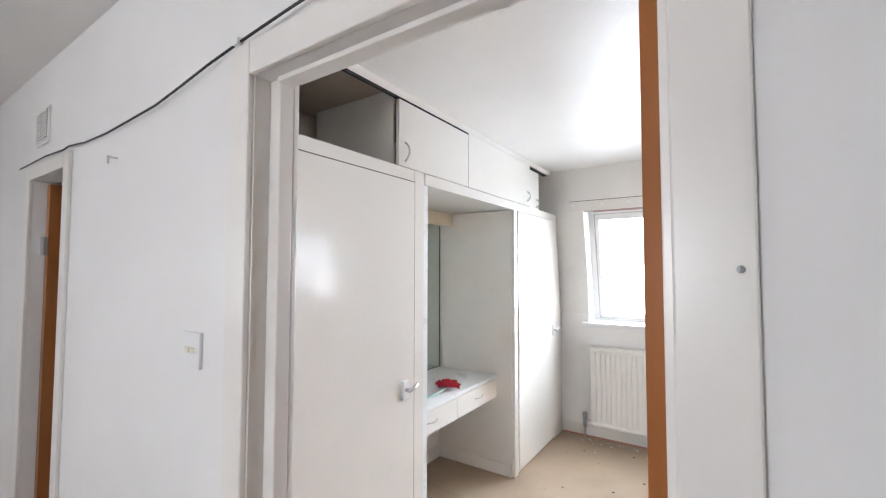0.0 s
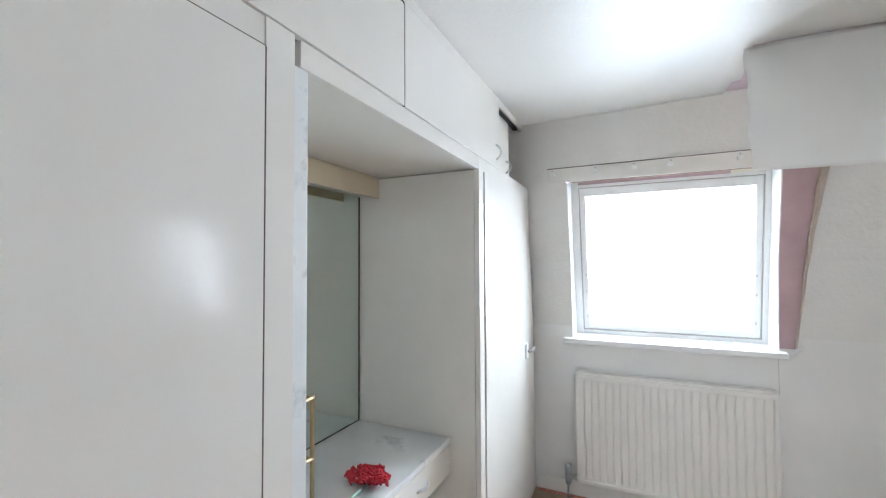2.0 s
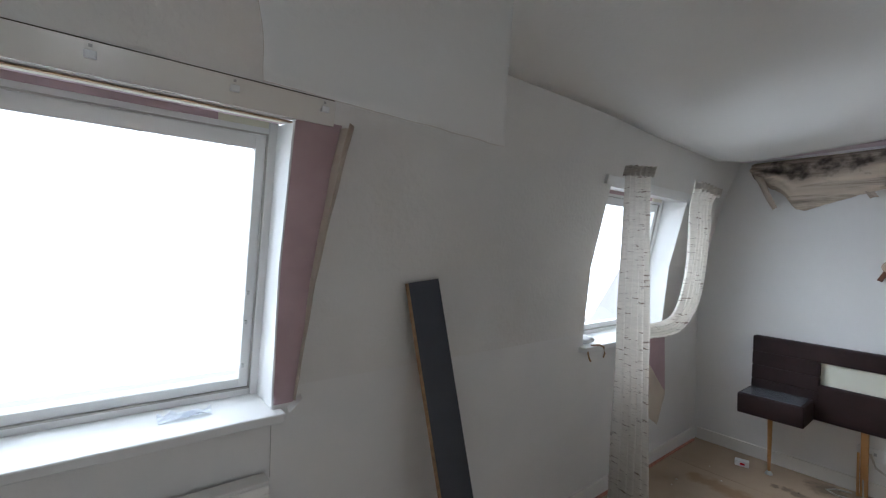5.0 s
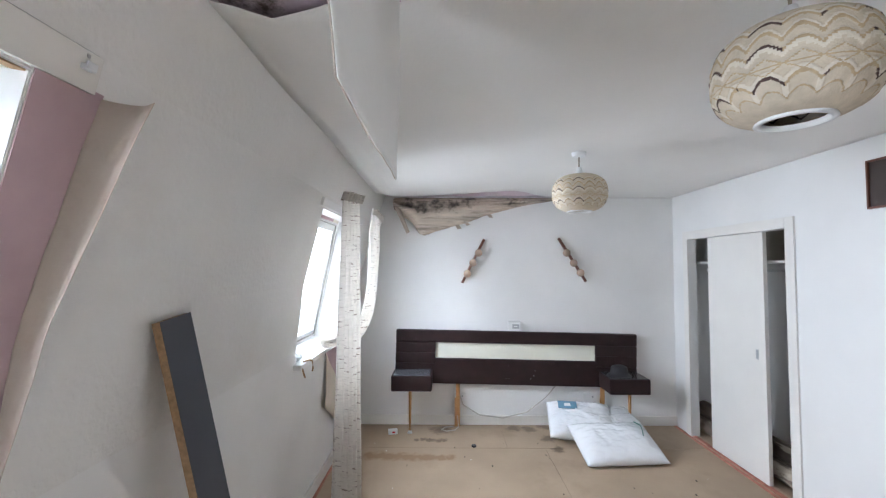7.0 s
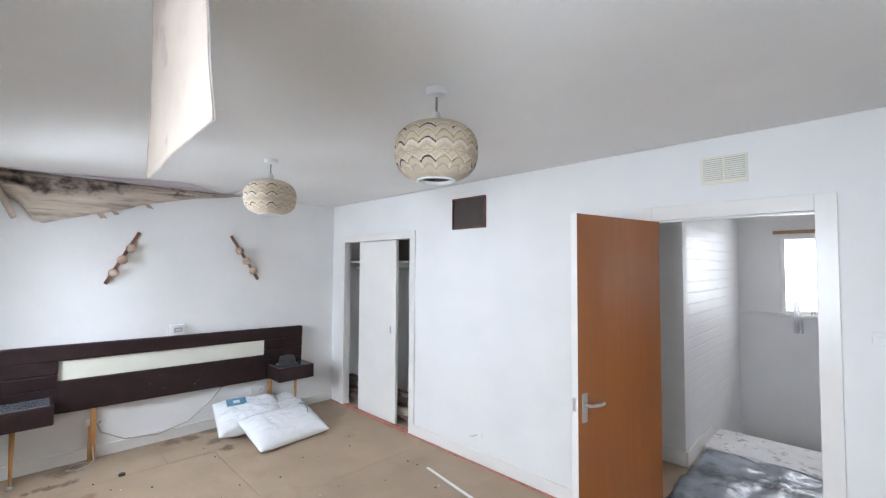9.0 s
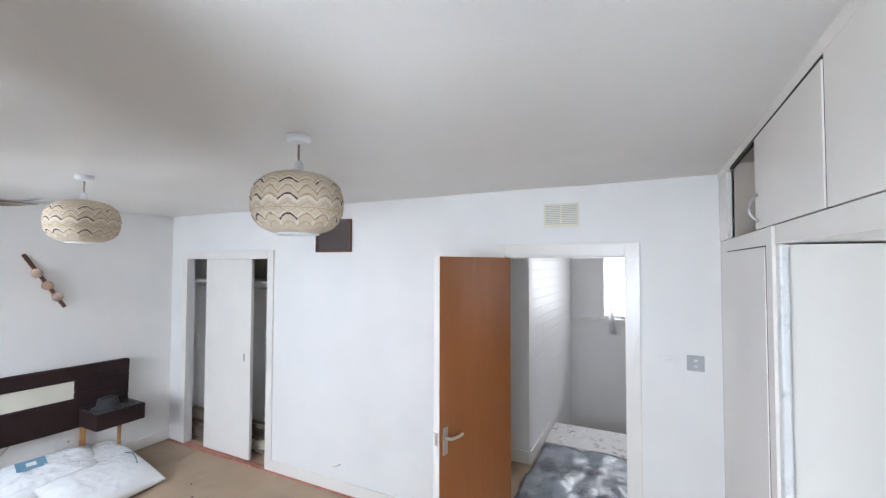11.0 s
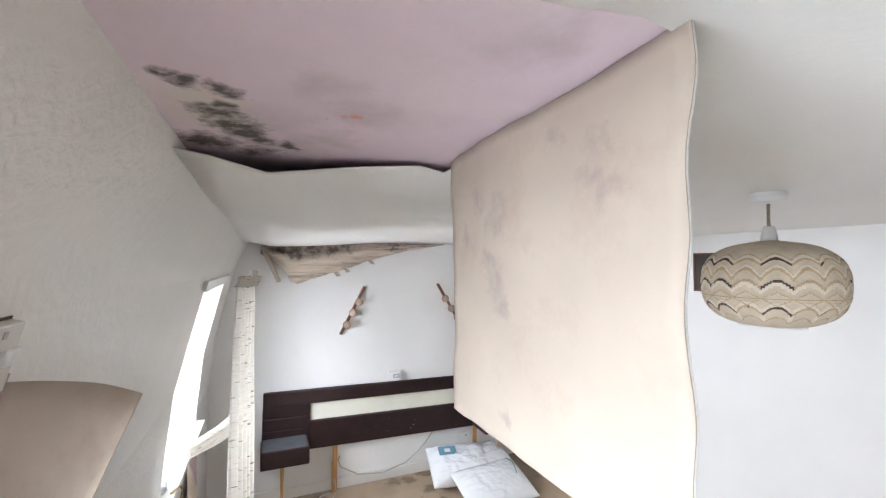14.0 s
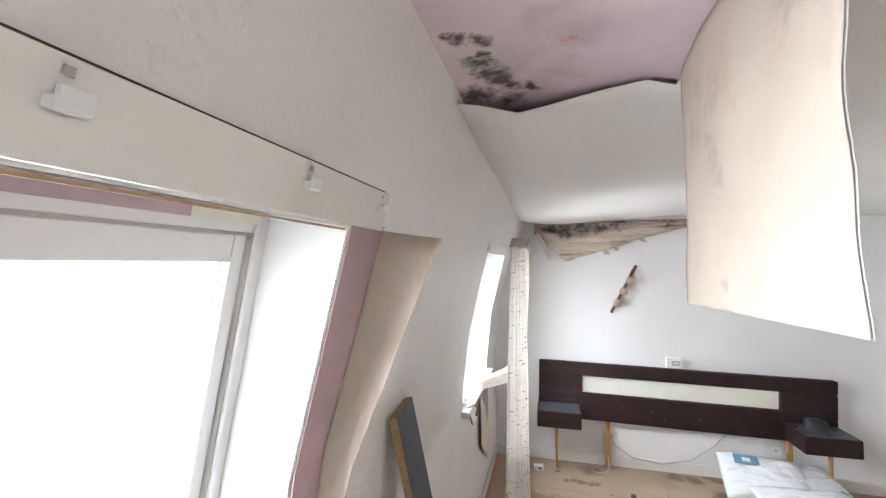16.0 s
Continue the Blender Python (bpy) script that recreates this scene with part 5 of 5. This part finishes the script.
for y in (2.325, 0.80):
    bm = bmesh.new()
    box(bm, 5.045, 5.075, y - 0.02, y + 0.02, 0.0, 0.46, bevel=0.003)
    part("support_leg", bm, OAK, head, "plain teak support leg")
    bm = bmesh.new()
    box(bm, 5.03, 5.044, y + 0.022, y + 0.036, 0.0, 0.30, bevel=0.002)
    part("support_leg", bm, OAK, head, "thin wooden batten")

thermo = thing("thermostat", "small white wall-mounted control box above the headboard", "thermostat")
part("case", boxed(XB - 0.045, XB, 1.655, 1.79, 0.995, 1.095, bevel=0.005), PLASTIC, thermo)
part("window", boxed(XB - 0.047, XB - 0.0445, 1.675, 1.745, 1.022, 1.068, bevel=0.001), GREYPL, thermo, "grey display window")
part("print_bar", boxed(XB - 0.048, XB - 0.0465, 1.69, 1.73, 1.04, 1.05), PLASTIC, thermo, "pale print bar")


def sconce(pts, label):
    s = thing("wall_light", label, "wall light", "pair of wall lights")
    top, bot = Vector(pts[0]), Vector(pts[-1])
    d = (bot - top).normalized()
    side = Vector((1, 0, 0)).cross(d).normalized()
    M = Matrix((Vector((1, 0, 0)), side, d)).transposed().to_4x4()
    M.translation = top
    L = (bot - top).length
    bm = boxed(0.015, 0.038, -0.014, 0.014, 0.0, L, bevel=0.003)
    bm.transform(M)
    part("back_bar", bm, DKWOOD, s, "dark wood bar")
    for p in pts[1:-1]:
        bm = bmesh.new()
        bmesh.ops.create_uvsphere(bm, u_segments=20, v_segments=14, radius=0.041)
        bm.transform(Matrix.Translation(Vector(p) + Vector((-0.022, 0, 0))))
        g = part("globe", bm, AMBER, s, "smoked amber glass globe", smooth=True)
        bm = bmesh.new()
        tube(bm, [Vector(p) + Vector((0.02, 0, 0)), Vector(p) + Vector((-0.005, 0, 0))], 0.018, 12)
        part("lampholder", bm, BRASS, g, "brass lampholder")
    return s


X = XB - 0.04
sconce([(X, 2.041, 1.977), (X, 2.105, 1.827), (X, 2.165, 1.721), (X, 2.226, 1.604), (X, 2.279, 1.505)], "dark wooden wall light with three amber globes")
sconce([(X, 1.239, 1.990), (X, 1.165, 1.830), (X, 1.091, 1.721), (X, 1.020, 1.618), (X, 0.949, 1.521)], "dark wooden wall light with three amber globes")

for y, nm in ((2.30, "white wall socket behind the headboard"), (0.915, "white double wall socket under the headboard")):
    s = thing("wall_socket", nm, "socket")
    part("plate", boxed(XB - 0.012, XB, y - 0.07, y + 0.07, 0.25, 0.34, bevel=0.003), PLASTIC, s)
    part("rocker", boxed(XB - 0.016, XB - 0.011, y - 0.03, y - 0.015, 0.29, 0.31), GREYPL, s, "switch rocker")
cord = thing("cable", "thin cream cable trailing under the headboard", "cable")
bm = bmesh.new()
tube(bm, [(5.08, 2.30, 0.30), (5.06, 2.27, 0.22), (5.05, 2.1, 0.12), (5.05, 1.85, 0.09), (5.05, 1.6, 0.15), (5.06, 1.4, 0.30), (5.06, 1.28, 0.44)], 0.0065, 6)
tube(bm, [(5.08, 2.32, 0.30), (5.05, 2.33, 0.12), (5.0, 2.32, 0.01), (4.93, 2.36, 0.006), (4.90, 2.44, 0.006), (4.94, 2.50, 0.006), (5.0, 2.46, 0.006), (5.02, 2.38, 0.01)], 0.005, 6)
part("flex", bm, material("dusty_flex", (0.50, 0.47, 0.42), 0.5, 0.1, 20, 0), cord)

# ---- loose things on the floor ----
def pillow(sx, sy, sz, m, seed, n=56):
    bm = bmesh.new()
    for sgn in (1, -1):
        rows = []
        for i in range(n + 1):
            row = []
            for k in range(n + 1):
                u, v = 2 * i / n - 1, 2 * k / n - 1
                h = ((1 - abs(u) ** 3.2) * (1 - abs(v) ** 3.2)) ** 0.55
                w = noise.noise((u * 2.4 + seed, v * 2.4, sgn)) * 0.20 + noise.noise((u * 6 + seed, v * 6, sgn)) * 0.10 + noise.noise((u * 13 + seed, v * 11, sgn)) * 0.05 + abs(noise.noise((u * 3.3, v * 9 + seed, 3))) * 0.05 - abs(noise.noise((u * 7 + v * 5, v * 3 + seed, 6))) * 0.025
                pinch = 1 - 0.06 * (abs(u) ** 2) * (1 - abs(v)) - 0.05 * math.sin(abs(v) * 3)
                row.append((sx / 2 * u * (1 - 0.05 * (1 - abs(v))), sy / 2 * v * pinch, sgn * sz / 2 * h * (1 + w)))
            rows.append(row)
        grid(bm, rows)
    bmesh.ops.remove_doubles(bm, verts=bm.verts, dist=0.0008)
    bm.transform(m)
    for v in bm.verts:
        v.co.z = max(v.co.z, 0.002)
        v.co.x = min(v.co.x, 5.01)
    return bm


bagA = thing("packed_pillow", "white pillow in a clear polythene bag on the floor", "pillow", "bagged pillows")
part("bag", pillow(0.50, 0.72, 0.17, pose(4.37, 0.94, 0.115, 0, -19, 5), 1.7), POLY, bagA, smooth=True)
bm = bmesh.new()
tube(bm, [(4.56, 0.86, 0.245), (4.59, 0.87, 0.268), (4.60, 1.0, 0.275), (4.57, 1.01, 0.25)], 0.006, 6)
part("carry_handle", bm, PLASTIC, bagA, "white carry handle")
bm = bmesh.new()
tube(bm, [(4.36, 0.70, 0.185), (4.44, 0.67, 0.20), (4.52, 0.65, 0.215), (4.6, 0.68, 0.22)], 0.004, 5)
part("drawstring", bm, material("green_cord", (0.03, 0.20, 0.16), 0.6, 0.1, 20, 0), bagA, "green cord")
bagB = thing("packed_pillow", "white pillow in a clear polythene bag slumped behind another", "pillow", "bagged pillows")
part("bag", pillow(0.46, 0.62, 0.22, pose(4.76, 1.13, 0.17, 0, -26, -8), 5.2), POLY, bagB, smooth=True)
bm = boxed(-0.05, 0.05, -0.09, 0.09, 0.0, 0.003)
bm.transform(pose(4.80, 1.245, 0.310, 0, -24, -8))
card = part("label_card", bm, BLUEP, bagB, "grey blue printed card")
bm = boxed(-0.02, 0.02, -0.03, 0.03, 0.0035, 0.0045)
bm.transform(pose(4.80, 1.245, 0.310, 0, -24, -8))
part("print_bar", bm, PLASTIC, card, "pale print")
bagC = thing("packed_pillow", "white pillow in a clear polythene bag against the skirting", "pillow", "bagged pillows")
part("bag", pillow(0.36, 0.52, 0.15, pose(4.80, 0.80, 0.16, 0, -20, 14), 9.1), POLY, bagC, smooth=True)

hat = thing("hat", "black felt hat resting on the bedside shelf", "hat")
bm = bmesh.new()
lathe(bm, [(0.0, 0.10), (0.045, 0.102), (0.075, 0.088), (0.084, 0.05), (0.088, 0.02), (0.105, 0.010), (0.118, 0.004), (0.118, 0.0), (0.0, 0.0)], 28, (4.86, 0.70, 0.584))
for v in bm.verts:
    v.co.z += 0.004 * noise.noise(v.co * 18) * (v.co.z > 0.6)
part("felt", bm, RUBBER, hat, smooth=True)
sb = thing("small_box", "small white printed carton on the floor", "box")
bm = boxed(-0.028, 0.028, -0.045, 0.045, 0.0, 0.04, bevel=0.001)
bm.transform(pose(4.85, 2.985, 0.0, 0, 0, 12))
c = part("carton", bm, PLASTIC, sb)
bm = boxed(-0.0295, -0.0283, -0.02, 0.01, 0.012, 0.028)
bm.transform(pose(4.85, 2.985, 0.0, 0, 0, 12))
part("print_bar", bm, RED, c, "red print bar")
sb = thing("bottle_cap", "small black cap on the floor", "cap")
bm = bmesh.new()
lathe(bm, [(0.0, 0.016), (0.02, 0.016), (0.023, 0.012), (0.023, 0.0), (0.0, 0.0)], 14, (4.552, 2.188, 0))
part("cap", bm, BLACK, sb)
strip = thing("plastic_strip", "thin white plastic trim strip lying on the floor", "strip")
bm = boxed(0, 0.86, -0.012, 0.012, 0.0, 0.006, bevel=0.001)
bm.transform(pose(2.93, 0.372, 0.0, 0, 0, 180 - 8.5))
part("strip", bm, PLASTIC, strip)
bits = bmesh.new()
random.seed(9)
for k in range(90):
    if k < 50:
        x, y = random.uniform(0.15, 1.5), 3.38 - abs(random.gauss(0, 0.10)) - 0.02
    else:
        x, y = random.uniform(0.3, 4.9), random.uniform(0.2, 3.2)
    s = random.uniform(0.0015, 0.006)
    box(bits, x - s, x + s, y - s * random.uniform(0.4, 1), y + s, 0.0, s * 0.6)
random.seed(21)
for k in range(46):
    x, y = (random.uniform(2.6, 4.9), random.uniform(0.3, 2.9)) if k < 34 else (random.uniform(0.1, 1.5), random.uniform(2.2, 3.2))
    f = random.uniform(0.003, 0.009)
    first = len(bits.faces)
    box(bits, x - f, x + f, y - f * random.uniform(0.3, 0.8), y + f * 0.6, 0.0, 0.003)
    bits.faces.ensure_lookup_table()
    for q in range(first, len(bits.faces)):
        bits.faces[q].material_index = 1
deb = tagged(mesh_object("debris", bits, [OLDPL, DARKGAP]), "crumbs of plaster and paint on the floor", "debris", "", "stuff")

# ---- landing ----
wire = thing("cable", "black cable looped along the landing wall", "cable")
bm = bmesh.new()
yw = -WT - 0.016
tube(bm, [(1.3, yw, 2.12), (0.95, yw, 2.09), (0.70, yw, 2.072), (0.56, yw, 2.062), (0.42, yw, 2.05), (0.28, yw, 2.035), (0.12, yw, 2.012), (0.0, yw, 1.997), (-0.16, yw, 1.99),
          (-0.35, yw, 1.982), (-0.55, yw, 1.985), (-0.72, yw, 2.0), (-0.78, yw, 1.995), (-1.0, yw, 2.005), (-1.4, yw, 2.0)], 0.0032, 6)
part("flex", bm, BLACK, wire, smooth=True)
bm = boxed(0.405, 0.425, yw - 0.008, yw + 0.008, 2.043, 2.058)
part("clip", bm, PLASTIC, wire, "white cable clip")
hk = thing("wall_hook", "small bent metal hook in the landing wall", "hook")
bm = bmesh.new()
tube(bm, [(-0.30, -WT, 1.895), (-0.30, -WT - 0.025, 1.895), (-0.285, -WT - 0.03, 1.895), (-0.283, -WT - 0.03, 1.87)], 0.003, 6)
part("hook", bm, METAL, hk)
nl = thing("wall_plug", "grey wall plug in the door frame", "plug")
bm = bmesh.new()
bmesh.ops.create_uvsphere(bm, u_segments=10, v_segments=8, radius=0.004)
bm.transform(Matrix.Translation((1.322, -WT - 0.015, 1.545)))
part("plug", bm, GREYPL, nl)
structure("stair_edge", boxed(-3.2, 1.396, -2.30, -1.70, -0.004, 0.03, bevel=0.006),
          material("scuffed_white_board", (0.72, 0.71, 0.70), 0.5, 0.1, 6, 0.1, second=(0.35, 0.31, 0.28), second_scale=14, second_low=0.56, second_high=0.66), "scuffed white board at the stair edge", "trim")
bm = bmesh.new()
rows = []
for i in range(61):
    row = []
    for k in range(41):
        x, y = -0.6 + 1.98 * i / 60, -1.69 + 1.50 * k / 40
        r = abs(noise.noise((x * 3.2, y * 3.2, 1))) * 0.05 + abs(noise.noise((x * 8, y * 6, 4))) * 0.022
        row.append((x + 0.02 * noise.noise((y * 4, 0, 0)), y, 0.003 + r))
    rows.append(row)
grid(bm, rows)
dust = tagged(thick(mesh_object("dust_sheet", bm, DUST, True), 0.001), "crumpled grey plastic dust sheet on the landing floor", "dust sheet")
bm = bmesh.new()
box(bm, 1.398, 1.413, -2.04, -1.2, 0.0, 0.12, bevel=0.003)
structure("baseboard", bm, TRIM, "white landing skirting", "baseboard")
bm = bmesh.new()
box(bm, 1.413, 3.3, -1.198, -1.184, 0.0, 0.12, bevel=0.003)
structure("baseboard", bm, TRIM, "white landing skirting", "baseboard")
bm = bmesh.new()
box(bm, -3.0, 1.413, -3.56, -3.50, 1.105, 1.14, bevel=0.004)
structure("window_ledge", bm, TRIM, "white ledge along the stair wall", "ledge")
win3 = thing("window_3", "stairwell window with a net curtain", "window", kind="structure")
for a in ((0.12, 0.16, 1.14, 2.06), (0.96, 1.0, 1.14, 2.06), (0.16, 0.96, 1.14, 1.18), (0.16, 0.96, 2.02, 2.06), (0.54, 0.58, 1.18, 2.02)):
    part("frame", boxed(a[0], a[1], -3.63, -3.585, a[2], a[3], bevel=0.003), UPVC, win3)
for a, b in ((0.16, 0.54), (0.58, 0.96)):
    pn = part("pane", boxed(a, b, -3.612, -3.607, 1.18, 2.02), GLASS, win3)
    pn.visible_shadow = False
# unseen window, added so that more light reaches the stair wall
added_win = thing("window_4", "unseen plain window added to brighten the stairwell", "window", kind="structure")
for a in ((-3.3, -3.25, 1.05, 2.05), (-2.35, -2.3, 1.05, 2.05), (-3.25, -2.35, 1.05, 1.10), (-3.25, -2.35, 2.0, 2.05)):
    part("frame", boxed(-3.28, -3.23, a[0], a[1], a[2], a[3], bevel=0.003), UPVC, added_win)
part("pane", boxed(-3.258, -3.252, -3.25, -2.35, 1.10, 2.0), GLASS, added_win).visible_shadow = False
net = thing("net_curtain", "short white net curtain tied at the stairwell window", "curtain")
curtain("drape", (0.86, -3.48, 1.30), (0.84, -3.48, 0.93), 0.05, 0.10, 4, 0.015, "", NET, net)
bm = boxed(-0.02, 1.06, -3.555, -3.53, 2.08, 2.12, bevel=0.003)
part("pelmet", bm, CHIP, net, "old wooden curtain strip")
bal = thing("stair_balustrade", "dark red wooden newel and slatted balustrade at the stairs", "balustrade")
part("newel_post", boxed(0.45, 0.53, -2.22, -2.14, 0.03, 1.09, bevel=0.006), DKWOOD, bal)
part("newel_cap", boxed(0.435, 0.545, -2.235, -2.125, 1.09, 1.115, bevel=0.006), DKWOOD, bal)
for k in range(5):
    z = 0.16 + 0.19 * k
    part("rail", boxed(-1.6, 0.45, -2.195, -2.165, z, z + 0.10, bevel=0.004), DKWOOD, bal)
leaves = thing("twig", "dry twig on the stairwell ledge", "twig")
bm = bmesh.new()
random.seed(2)
for k in range(7):
    x = 0.55 + 0.03 * k
    tube(bm, [(x, -3.525, 1.142), (x + random.uniform(-0.03, 0.03), -3.525, 1.18), (x + random.uniform(-0.05, 0.05), -3.53, 1.22)], 0.004, 5)
part("twig", bm, BLACK, leaves)

# sky brightness beyond the windows
def sky_panel(name, rows, strength):
    m = bpy.data.materials.new(name)
    m.use_nodes = True
    b = m.node_tree.nodes["Principled BSDF"]
    b.inputs["Base Color"].default_value = (0, 0, 0, 1)
    b.inputs["Emission Color"].default_value = (1.0, 1.0, 1.0, 1)
    b.inputs["Emission Strength"].default_value = strength
    bm = bmesh.new()
    grid(bm, rows)
    return structure("backdrop", bm, m, "plain overcast white sky outside the windows", "sky")


sky_panel("overcast_backdrop", [[(-30, 9.0, -12), (-30, 9.0, 14)], [(70, 9.0, -12), (70, 9.0, 14)]], 3.0)
sky_panel("overcast_backdrop_stairs", [[(-6, -9.0, -6), (-6, -9.0, 9)], [(8, -9.0, -6), (8, -9.0, 9)]], 3.0)

# floor sheets, laid with open joints
fl = bpy.data.objects["floor"]
xs = [0.0, 1.22, 2.44, 3.30, 4.52, XB]
for i in range(5):
    for a, b in ((0.0, 1.53), (1.53, YC)):
        off = 0.0 if i % 2 else 0.35
        aa, bb = (a + (off if a else 0), b + (off if b < 3 else 0))
        x0 = -0.69 if i == 0 else xs[i]
        bm = boxed(x0 + 0.0015, xs[i + 1] - 0.0015, aa + 0.0015, bb - 0.0015, -0.004, 0.0)
        part("sheet", bm, SHEET, fl)
